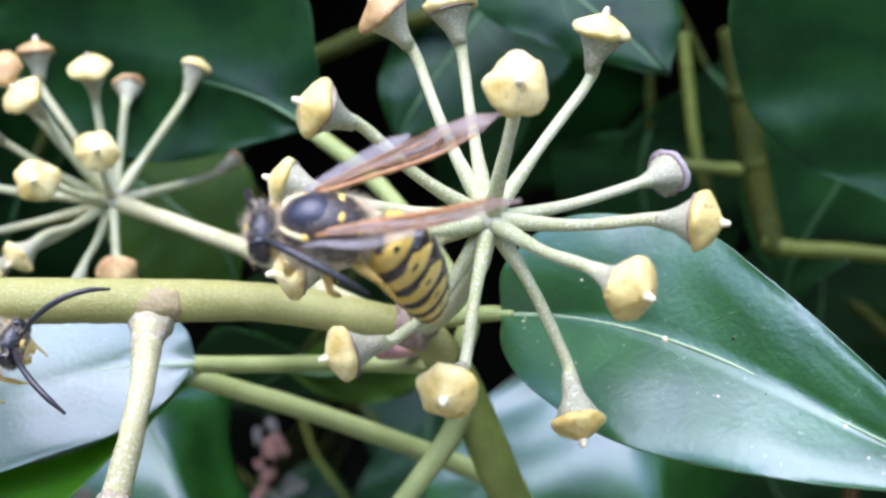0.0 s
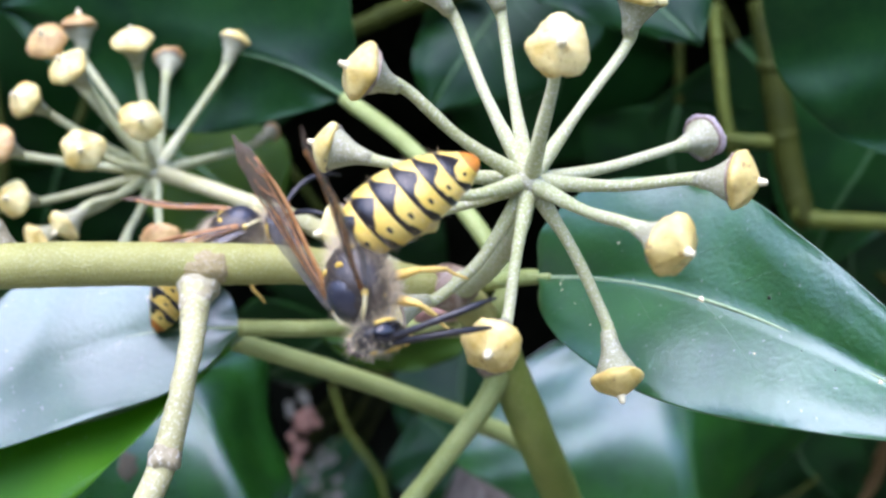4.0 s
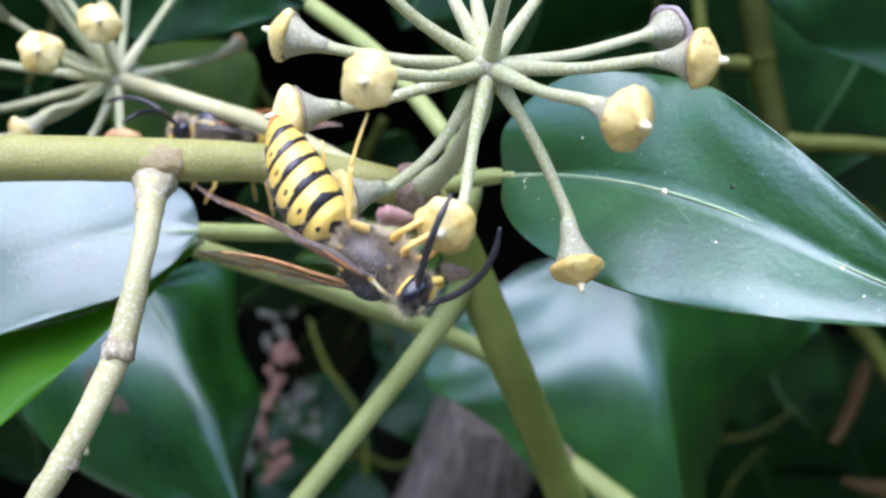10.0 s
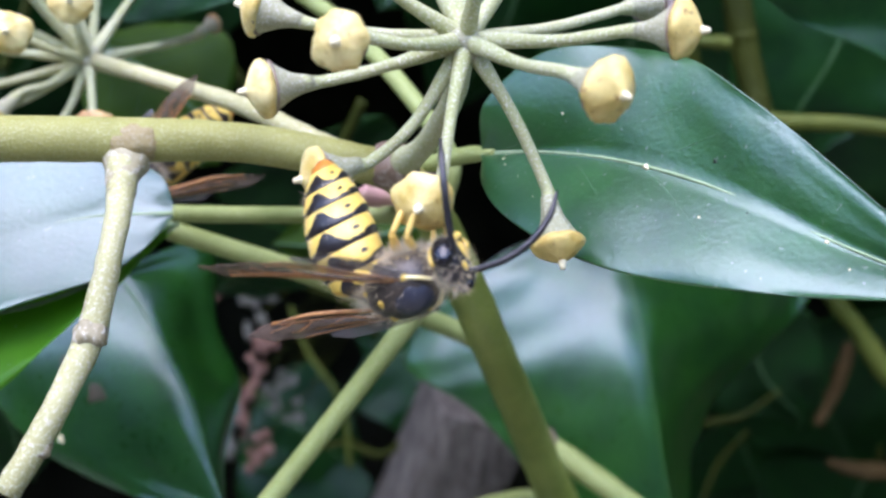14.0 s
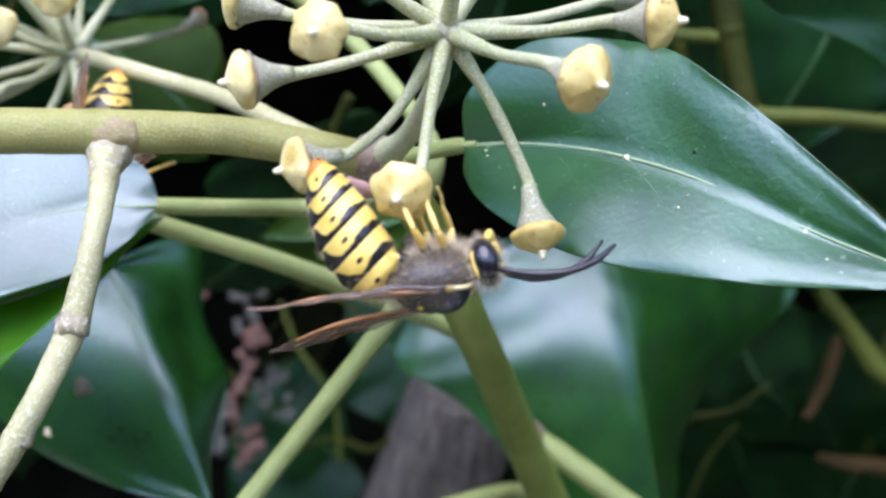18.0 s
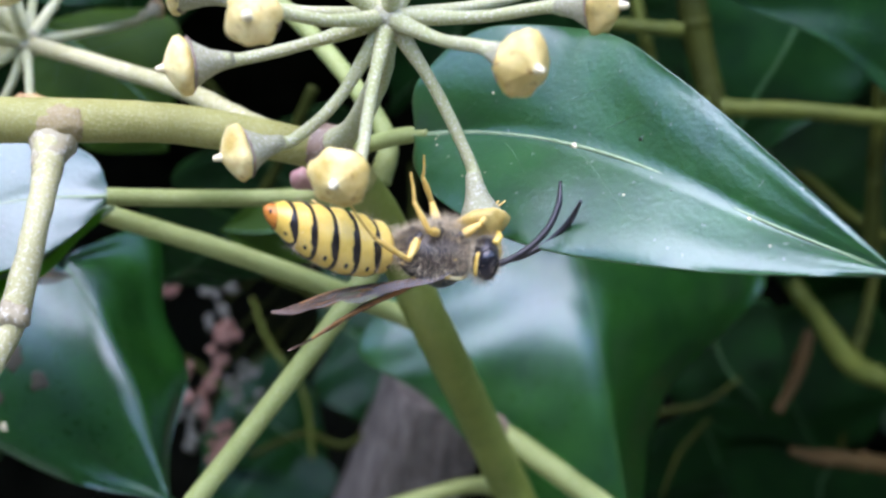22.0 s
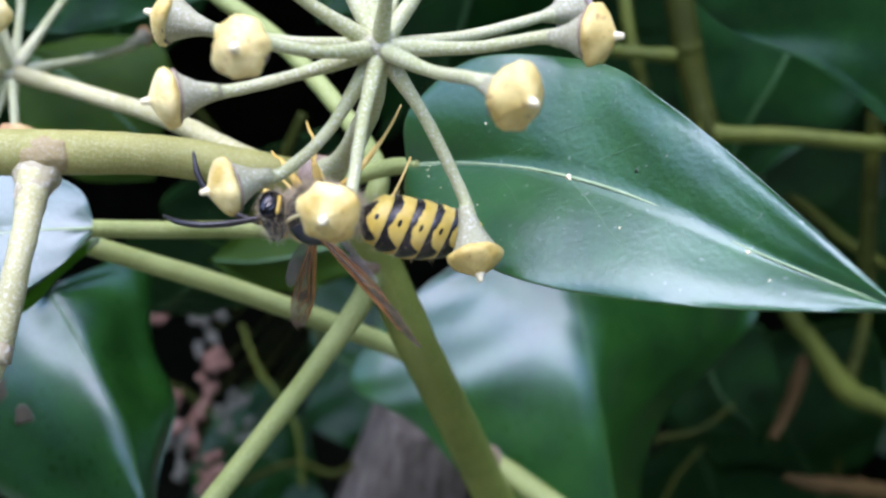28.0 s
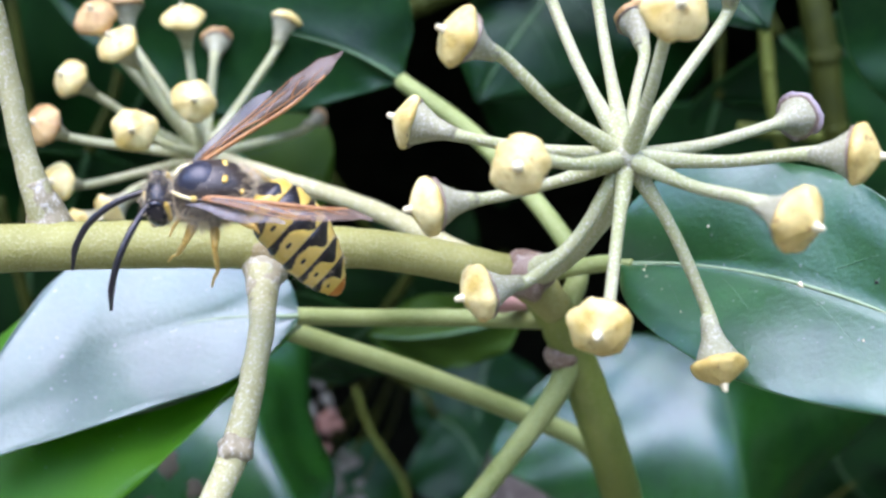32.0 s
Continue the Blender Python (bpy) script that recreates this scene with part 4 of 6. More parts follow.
# Olive bark darkened in its colour to stand for stems in shade.
M_TWIG = stem_material("shaded_stem", (0.016, 0.024, 0.002), (0.04, 0.052, 0.005), (0.06, 0.07, 0.015), 0.08, 0.7, gloss=0.15)
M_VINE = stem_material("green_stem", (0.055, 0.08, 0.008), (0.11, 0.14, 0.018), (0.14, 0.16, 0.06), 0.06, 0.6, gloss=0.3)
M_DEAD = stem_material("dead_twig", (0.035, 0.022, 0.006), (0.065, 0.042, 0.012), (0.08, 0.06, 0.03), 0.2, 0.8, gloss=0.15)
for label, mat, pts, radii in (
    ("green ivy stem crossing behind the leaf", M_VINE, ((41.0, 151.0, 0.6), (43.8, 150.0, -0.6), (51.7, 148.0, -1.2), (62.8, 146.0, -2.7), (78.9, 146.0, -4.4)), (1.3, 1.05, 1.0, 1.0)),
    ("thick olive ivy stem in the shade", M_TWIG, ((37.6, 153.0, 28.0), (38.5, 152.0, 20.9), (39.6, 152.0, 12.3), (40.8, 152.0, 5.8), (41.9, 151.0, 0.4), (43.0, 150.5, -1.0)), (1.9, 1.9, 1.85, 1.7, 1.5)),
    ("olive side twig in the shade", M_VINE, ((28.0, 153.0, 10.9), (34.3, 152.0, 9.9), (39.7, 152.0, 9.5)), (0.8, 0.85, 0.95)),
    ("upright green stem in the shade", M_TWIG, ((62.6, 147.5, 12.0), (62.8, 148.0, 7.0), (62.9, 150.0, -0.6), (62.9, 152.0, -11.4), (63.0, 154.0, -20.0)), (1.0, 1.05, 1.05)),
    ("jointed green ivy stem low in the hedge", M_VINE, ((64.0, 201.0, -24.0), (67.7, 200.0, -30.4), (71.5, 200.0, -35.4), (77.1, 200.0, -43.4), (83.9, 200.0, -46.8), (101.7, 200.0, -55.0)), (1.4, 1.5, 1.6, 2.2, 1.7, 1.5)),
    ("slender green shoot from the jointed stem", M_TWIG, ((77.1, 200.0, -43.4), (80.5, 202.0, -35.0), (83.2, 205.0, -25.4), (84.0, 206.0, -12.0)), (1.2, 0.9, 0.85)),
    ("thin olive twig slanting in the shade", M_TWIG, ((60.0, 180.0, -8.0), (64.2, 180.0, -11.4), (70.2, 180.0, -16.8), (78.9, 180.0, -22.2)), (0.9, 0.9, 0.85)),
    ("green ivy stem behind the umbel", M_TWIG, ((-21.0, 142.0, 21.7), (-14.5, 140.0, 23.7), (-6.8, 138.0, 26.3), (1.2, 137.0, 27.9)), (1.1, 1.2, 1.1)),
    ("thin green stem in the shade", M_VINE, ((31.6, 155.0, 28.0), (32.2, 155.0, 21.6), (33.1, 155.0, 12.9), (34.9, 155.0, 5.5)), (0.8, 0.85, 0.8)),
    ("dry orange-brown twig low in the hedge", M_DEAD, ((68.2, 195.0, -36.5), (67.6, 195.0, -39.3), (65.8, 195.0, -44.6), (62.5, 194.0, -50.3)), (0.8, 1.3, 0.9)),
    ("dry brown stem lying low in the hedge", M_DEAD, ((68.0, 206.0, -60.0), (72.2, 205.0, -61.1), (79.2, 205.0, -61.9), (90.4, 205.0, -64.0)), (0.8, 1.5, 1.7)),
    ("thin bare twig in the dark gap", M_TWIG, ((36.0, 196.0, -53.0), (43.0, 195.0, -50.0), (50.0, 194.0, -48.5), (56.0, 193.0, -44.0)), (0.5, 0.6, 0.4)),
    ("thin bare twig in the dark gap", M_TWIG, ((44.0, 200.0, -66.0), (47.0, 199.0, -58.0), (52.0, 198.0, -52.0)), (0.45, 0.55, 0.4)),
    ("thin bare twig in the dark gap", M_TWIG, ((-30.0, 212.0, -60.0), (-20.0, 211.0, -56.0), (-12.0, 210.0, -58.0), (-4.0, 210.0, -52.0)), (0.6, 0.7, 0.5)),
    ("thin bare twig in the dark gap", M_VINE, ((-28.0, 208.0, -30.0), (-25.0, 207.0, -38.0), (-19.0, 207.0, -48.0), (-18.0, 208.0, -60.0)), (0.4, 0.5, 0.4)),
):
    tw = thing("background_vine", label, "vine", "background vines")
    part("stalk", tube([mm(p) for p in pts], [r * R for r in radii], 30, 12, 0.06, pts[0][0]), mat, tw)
    line = spline([mm(p) for p in pts], 30)
    for k, at in enumerate((7, 14, 22)):
        size = along(radii, at / 30) * R * (1.12 if k != 1 else 1.08)
        bm = ball((0, 0, 0), (size, size, size), 14, 10)
        for v in bm.verts:
            v.co = v.co * (1 + 0.25 * noise.noise(v.co * 700 + line[at] * 90)) + line[at]
        part("node", bm, mat, tw, "swollen joint of the stem")

rng = random.Random(11)


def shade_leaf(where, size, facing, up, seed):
    """A lobed ivy leaf of the hedge's inside, its shade put into the colour, on a short stalk."""
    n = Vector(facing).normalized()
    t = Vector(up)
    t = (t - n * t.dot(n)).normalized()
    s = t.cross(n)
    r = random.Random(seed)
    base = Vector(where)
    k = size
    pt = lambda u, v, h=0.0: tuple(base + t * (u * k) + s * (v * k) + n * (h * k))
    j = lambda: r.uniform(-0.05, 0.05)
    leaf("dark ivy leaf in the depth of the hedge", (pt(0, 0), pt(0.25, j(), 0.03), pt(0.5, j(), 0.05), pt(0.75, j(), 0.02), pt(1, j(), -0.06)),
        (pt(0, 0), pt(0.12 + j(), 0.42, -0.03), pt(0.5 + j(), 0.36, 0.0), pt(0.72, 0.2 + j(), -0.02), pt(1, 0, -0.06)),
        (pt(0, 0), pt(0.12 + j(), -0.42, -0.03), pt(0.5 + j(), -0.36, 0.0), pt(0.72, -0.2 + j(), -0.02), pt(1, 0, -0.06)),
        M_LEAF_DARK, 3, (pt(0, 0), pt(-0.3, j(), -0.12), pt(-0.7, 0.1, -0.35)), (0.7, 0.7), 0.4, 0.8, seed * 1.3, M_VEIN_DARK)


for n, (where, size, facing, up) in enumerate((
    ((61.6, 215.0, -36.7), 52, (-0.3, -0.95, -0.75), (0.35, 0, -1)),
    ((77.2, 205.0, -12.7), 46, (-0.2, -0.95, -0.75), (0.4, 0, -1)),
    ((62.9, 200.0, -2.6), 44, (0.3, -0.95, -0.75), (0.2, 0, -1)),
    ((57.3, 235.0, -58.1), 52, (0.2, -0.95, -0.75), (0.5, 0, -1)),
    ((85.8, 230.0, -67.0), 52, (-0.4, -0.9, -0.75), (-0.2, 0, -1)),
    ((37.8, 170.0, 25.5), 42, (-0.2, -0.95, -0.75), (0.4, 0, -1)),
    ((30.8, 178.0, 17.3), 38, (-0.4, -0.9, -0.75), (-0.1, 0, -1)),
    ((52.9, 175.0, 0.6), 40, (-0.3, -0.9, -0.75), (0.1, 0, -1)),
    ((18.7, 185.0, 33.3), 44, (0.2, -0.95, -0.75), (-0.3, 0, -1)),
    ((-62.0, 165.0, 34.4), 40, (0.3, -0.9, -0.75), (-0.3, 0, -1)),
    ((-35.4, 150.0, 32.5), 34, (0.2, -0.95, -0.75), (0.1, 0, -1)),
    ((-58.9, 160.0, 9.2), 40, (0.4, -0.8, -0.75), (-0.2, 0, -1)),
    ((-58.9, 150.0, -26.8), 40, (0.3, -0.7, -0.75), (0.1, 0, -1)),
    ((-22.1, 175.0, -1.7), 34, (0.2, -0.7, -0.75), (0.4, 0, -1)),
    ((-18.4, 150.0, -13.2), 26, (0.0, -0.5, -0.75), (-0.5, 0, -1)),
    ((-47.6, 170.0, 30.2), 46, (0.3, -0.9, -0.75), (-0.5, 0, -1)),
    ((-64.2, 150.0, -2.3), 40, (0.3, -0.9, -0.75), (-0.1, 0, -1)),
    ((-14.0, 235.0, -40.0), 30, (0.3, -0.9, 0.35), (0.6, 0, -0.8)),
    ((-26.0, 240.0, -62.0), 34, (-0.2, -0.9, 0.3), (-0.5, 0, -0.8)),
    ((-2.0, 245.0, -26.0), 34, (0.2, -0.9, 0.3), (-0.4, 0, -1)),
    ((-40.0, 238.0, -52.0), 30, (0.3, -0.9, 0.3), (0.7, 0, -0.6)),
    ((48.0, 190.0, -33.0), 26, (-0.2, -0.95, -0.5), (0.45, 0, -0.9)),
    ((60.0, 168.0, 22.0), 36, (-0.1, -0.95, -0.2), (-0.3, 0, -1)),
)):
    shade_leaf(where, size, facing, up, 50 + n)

# dried flower heads and crumbs hanging in the dark gap
M_DRY = plain("dry_petals", (0.12, 0.06, 0.045), (0.3, 0.17, 0.125), 300, 0.85, 0.0005)
M_MOSS = plain("pale_lichen", (0.06, 0.07, 0.05), (0.19, 0.19, 0.16), 300, 0.85, 0.0005)
for where, size, mat, label in (
    ((-36.3, 200.0, -45.7), 3.5, M_DRY, "pinkish dry flower head in the shade"),
    ((-33.2, 205.0, -31.2), 3.1, M_MOSS, "pale grey dry seed head in the shade"),
    ((-32.7, 204.0, -37.8), 2.7, M_DRY, "brown dry seed head in the shade"),
    ((-41.2, 203.0, -26.6), 2.3, M_DRY, "small brown dry bud in the shade"),
    ((-29.6, 208.0, -44.2), 1.8, M_MOSS, "grey lichen crumb in the shade"),
    ((-31.6, 206.0, -46.8), 1.8, M_MOSS, "bluish grey lichen crumb in the shade"),
    ((-27.9, 209.0, -49.5), 1.8, M_MOSS, "pale lichen crumb in the shade"),
    ((-38.5, 202.0, -52.2), 3.1, M_MOSS, "grey lichen tuft in the shade"),
    ((-34.5, 204.0, -56.0), 2.8, M_DRY, "brown crumpled seed head low in the shade"),
    ((-83.0, 200.0, 32.5), 6.0, M_MOSS, "pale lichen tuft behind the umbel"),
    ((-81.0, 205.0, 28.3), 4.0, M_DRY, "brown dry head behind the umbel"),
    ((-90.2, 210.0, 27.1), 4.0, M_MOSS, "pale lichen crumb behind the umbel"),
):
    crumb = thing("dry_flower_head", label, "dry flower", "dry flower heads")
    for k in range(9):
        bm = bmesh.new()
        bmesh.ops.create_icosphere(bm, subdivisions=2, radius=size * R * rng.uniform(0.25, 0.6))
        off = Vector((rng.uniform(-0.8, 0.8), rng.uniform(-0.4, 0.4), rng.uniform(-1.3, 1.3))) * size * R
        squash = Vector((rng.uniform(0.4, 1.1), rng.uniform(0.3, 0.9), rng.uniform(0.5, 1.3)))
        for v in bm.verts:
            v.co = v.co * squash * (1 + 0.8 * noise.noise(v.co * 700 + off * 900)) + off + mm(where)
        part("petal_clump", bm, mat, crumb)
    part("stalk", tube([mm(where), mm(where) + Vector((0.002, 0.06, 0.003)), mm(where) + Vector((0.0, 0.26 - where[1] / 2000, 0.004))], [0.2 * R, 0.25 * R, 0.3 * R], 14, 8), M_TWIG, crumb)


# ---- wasps ----
def stripe_material():
    """Yellow with black bands from each segment's front edge, a point in the middle of the back, and side dots. UV: round the body, along the segment."""
    def build(nt, b):
        uv = nt.nodes.new("ShaderNodeSeparateXYZ")
        nt.links.new(coords(nt, "UV"), uv.inputs[0])
        ang = math_node(nt, "MULTIPLY", math_node(nt, "SUBTRACT", uv.outputs["X"], 0.5), 2 * math.pi)
        c = math_node(nt, "COSINE", ang, 0)
        peak = math_node(nt, "POWER", math_node(nt, "MAXIMUM", c, 0.0), 14.0)
        wav = math_node(nt, "MULTIPLY", math_node(nt, "COSINE", math_node(nt, "MULTIPLY", ang, 4.0), 0), 0.09)
        rag = tex_noise(nt, coords(nt), 1300, 4, 0.7)
        edge = math_node(nt, "ADD", math_node(nt, "ADD", math_node(nt, "MULTIPLY", peak, 0.42), 0.36), wav)
        edge = math_node(nt, "ADD", edge, math_node(nt, "MULTIPLY", math_node(nt, "SUBTRACT", rag.outputs["Fac"], 0.5), 0.42))
        band = math_node(nt, "LESS_THAN", uv.outputs["Y"], edge)
        da = math_node(nt, "SUBTRACT", math_node(nt, "ABSOLUTE", ang, 0), 0.95)
        dv = math_node(nt, "MULTIPLY", math_node(nt, "SUBTRACT", uv.outputs["Y"], 0.6), 1.6)
        dist = math_node(nt, "ADD", math_node(nt, "MULTIPLY", da, da), math_node(nt, "MULTIPLY", dv, dv))
        dot = math_node(nt, "LESS_THAN", dist, 0.016)
        black = math_node(nt, "MAXIMUM", band, dot)
        yellow = ramp(nt, tex_noise(nt, coords(nt), 500, 4).outputs["Fac"], ((0.3, (0.6, 0.4, 0.055)), (0.7, (0.8, 0.6, 0.16)))).outputs["Color"]
        nt.links.new(mix(nt, black, yellow, (0.012, 0.010, 0.010)), b.inputs["Base Color"])
        b.inputs["Roughness"].default_value = 0.34
        bump(nt, b, tex_noise(nt, coords(nt), 5000, 3).outputs["Fac"], 0.3, 0.00003)
    return material("wasp_bands", build)


def wing_material(name, low, high, clear):
    """Smoky membrane: streaks along the wing, wrinkled gloss."""
    def build(nt, b):
        m = nt.nodes.new("ShaderNodeMapping")
        m.inputs["Scale"].default_value = (0.35, 1.6, 1.0)
        nt.links.new(coords(nt), m.inputs["Vector"])
        n = tex_noise(nt, m.outputs[0], 900, 4)
        nt.links.new(ramp(nt, n.outputs["Fac"], ((0.3, low), (0.7, high))).outputs["Color"], b.inputs["Base Color"])
        b.inputs["Roughness"].default_value = 0.3
        b.inputs["Specular IOR Level"].default_value = 0.55
        nt.links.new(ramp(nt, n.outputs["Fac"], ((0.35, (clear + 0.12,) * 3), (0.7, (clear - 0.1,) * 3))).outputs["Color"], b.inputs["Alpha"])
        bump(nt, b, tex_noise(nt, coords(nt), 1100, 3).outputs["Fac"], 0.7, 0.00018)
    return material(name, build)


M_BANDS = stripe_material()
M_WING = wing_material("wasp_wing", (0.1, 0.06, 0.035), (0.28, 0.2, 0.15), 0.5)
M_HINDWING = wing_material("wasp_hind_wing", (0.14, 0.12, 0.11), (0.3, 0.28, 0.27), 0.38)
M_WINGVEIN = plain("wing_vein", (0.28, 0.11, 0.03), (0.45, 0.22, 0.07), 900, 0.4, 0.00002)
M_BLACK = plain("wasp_black", (0.010, 0.010, 0.012), (0.022, 0.02, 0.022), 1800, 0.32, 0.00006)
M_THORAX = plain("wasp_thorax", (0.02, 0.016, 0.013), (0.06, 0.045, 0.032), 1500, 0.4, 0.00008)
M_SHIELD = plain("wasp_back", (0.018, 0.02, 0.03), (0.035, 0.037, 0.05), 1800, 0.36, 0.00004)
M_EYE = plain("wasp_eye", (0.006, 0.006, 0.008), (0.012, 0.011, 0.014), 2500, 0.15, 0.00001)
M_YELLOW = plain("wasp_yellow", (0.56, 0.36, 0.05), (0.74, 0.54, 0.12), 700, 0.4, 0.00004)
M_CREAM = plain("wasp_cream", (0.62, 0.52, 0.22), (0.8, 0.72, 0.42), 700, 0.4, 0.00004)
M_LEG = plain("wasp_leg", (0.68, 0.42, 0.07), (0.84, 0.62, 0.2), 700, 0.4, 0.00004)
M_TAIL = plain("wasp_tail", (0.36, 0.09, 0.012), (0.62, 0.24, 0.03), 700, 0.45, 0.00004)
M_FUZZ = plain("wasp_hair", (0.48, 0.38, 0.22), (0.76, 0.65, 0.44), 900, 0.7, 0.00002, sheen=0.3)


def rings_mesh(stations, seg=36, uv=False):
    """Rings about the x axis: (x, z shift, half width, half height), closed at the ends; UV round and along."""
    bm = bmesh.new()
    lay = bm.loops.layers.uv.new("UVMap") if uv else None
    rings = []
    for x, zc, ry, rz in stations:
        rings.append([bm.verts.new((x * R, ry * R * math.sin(2 * math.pi * (j / seg - 0.5)), (zc + rz * math.cos(2 * math.pi * (j / seg - 0.5))) * R)) for j in range(seg)])
    last = len(rings) - 1
    for i in range(last):
        for j in range(seg):
            k = (j + 1) % seg
            f = bm.faces.new((rings[i][j], rings[i + 1][j], rings[i + 1][k], rings[i][k]))
            if uv:
                for loop, (u, v) in zip(f.loops, ((j, i), (j, i + 1), (j + 1, i + 1), (j + 1, i))):
                    loop[lay].uv = (u / seg, v / last)
    bm.faces.new(rings[0])
    bm.faces.new(rings[-1][::-1])
    return bm


def hairs(spots, length, width, seed, bare=2.0):
    """Fine hairs that stand off an ellipsoid's surface: (centre, radii, count) each, in one mesh; few of them where it faces up more than bare."""
    r = random.Random(seed)
    verts, faces = [], []
    for centre, radii, count in spots:
        for _ in range(count):
            n = Vector((r.gauss(0, 1), r.gauss(0, 1), r.gauss(0, 1))).normalized()
            if n.z > bare and r.random() < 0.9:
                continue
            p = Vector((n.x * radii[0], n.y * radii[1], n.z * radii[2])) * 0.97 + Vector(centre)
            d = (n + Vector((r.uniform(-0.5, 0.2), r.uniform(-0.35, 0.35), r.uniform(-0.35, 0.35)))).normalized()
            s = d.cross(Vector((r.uniform(-1, 1), r.uniform(-1, 1), r.uniform(-1, 1)))).normalized() * width
            s2 = d.cross(s).normalized() * width
            o = len(verts)
            verts += [(p + s) * R, (p - s * 0.5 + s2) * R, (p - s * 0.5 - s2) * R, (p + d * length * r.uniform(0.6, 1.2)) * R]
            faces += [(o, o + 1, o + 3), (o + 1, o + 2, o + 3), (o + 2, o, o + 3)]
    mesh = bpy.data.meshes.new("hair")
    mesh.from_pydata([tuple(v) for v in verts], [], faces)
    mesh.materials.append(M_FUZZ)
    return mesh


def wasp_abdomen(parent):
    """Six banded segments that taper to the tail; the first carries the rest. Runs along -x from its own origin."""
    def centre(x):
        return -0.034 * x * x

    def half(u):
        return along((0.5, 1.72, 2.02, 2.1, 2.04, 1.84, 1.48, 0.9), u)
    long = 8.0
    cuts = (0.0, 0.2, 0.38, 0.55, 0.71, 0.85, 1.0)
    first = None
    for k in range(6):
        a, b = cuts[k], cuts[k + 1] + (0.015 if k < 5 else 0)
        st = []
        for i in range(11):
            u = a + (b - a) * i / 10
            swell = 1.0 + 0.05 * math.sin(math.pi * (i / 10)) - (0.03 if i == 0 and k else 0)
            r = half(min(u, 1)) * swell
            st.append((-u * long, centre(u * long), r, r * 0.93))
        seg = part("abdomen" if k == 0 else "abdomen_segment", rings_mesh(st, 40, True), M_BANDS, first or parent, "black and yellow banded abdomen" if k == 0 else "")
        first = first or seg
    tail = rings_mesh([(-7.8, centre(7.8), 0.9, 0.82), (-8.1, centre(8.1), 0.78, 0.7), (-8.35, centre(8.35), 0.58, 0.52), (-8.52, centre(8.52), 0.34, 0.3), (-8.6, centre(8.6), 0.1, 0.1)], 20)
    part("tail_tip", tail, M_TAIL, first, "orange-brown tail tip")
    for y in (-1, 0, 1):
        part("tail_spot", ball(((-8.42 + 0.12 * abs(y)) * R, y * 0.46 * R, (centre(8.4) - 0.1 + 0.25 * (y == 0)) * R), (0.12 * R, 0.16 * R, 0.2 * R), 10, 8), M_BLACK, first)
    fuzz = new("abdomen_hair", hairs([((-k * 1.15 - 0.8, 0, centre(k * 1.15 + 0.8)), (0.8, half((k * 1.15 + 0.8) / long) * 1.01, half((k * 1.15 + 0.8) / long) * 0.95), 200) for k in range(6)], 0.5, 0.012, 9))
    fuzz.parent = first
    first.location = (-2.35 * R, 0, -0.15 * R)
    return first


def wing_sheet(widths, long, n, w, crease, seed):
    """A thin pleated blade along x with small wrinkles. Gives its mesh and its grid of points."""
    grid = []
    for i in range(n + 1):
        u = i / n
        wide = along(widths, u)
        row = []
        for j in range(w + 1):
            v = j / w - 0.5
            z = crease * math.cos(v * 9) * math.sin(math.pi * min(1, u * 1.2)) + 0.12 * math.sin(u * 9)
            z += 0.16 * u * noise.noise(Vector((u * 11 + seed, v * 5, seed)))
            row.append(Vector((u * long - 0.25 * v * v, v * wide, z)) * R)
        grid.append(row)
    bm = bmesh.new()
    top = [[bm.verts.new(p) for p in row] for row in grid]
    low = [[bm.verts.new(p - Vector((0, 0, 0.03 * R))) for p in row] for row in grid]
    for i in range(n):
        for j in range(w):
            bm.faces.new((top[i][j], top[i + 1][j], top[i + 1][j + 1], top[i][j + 1]))
            bm.faces.new((low[i][j], low[i][j + 1], low[i + 1][j + 1], low[i + 1][j]))
        bm.faces.new((top[i][0], low[i][0], low[i + 1][0], top[i + 1][0]))
        bm.faces.new((top[i][w], top[i + 1][w], low[i + 1][w], low[i][w]))

    def at(u, v):
        x = u * n
        i = min(int(x), n - 1)
        y = (v + 0.5) * w
        j = min(int(y), w - 1)
        return grid[i][j].lerp(grid[i][j + 1], y - j).lerp(grid[i + 1][j].lerp(grid[i + 1][j + 1], y - j), x - i) + Vector((0, 0, 0.02 * R))
    return bm, at


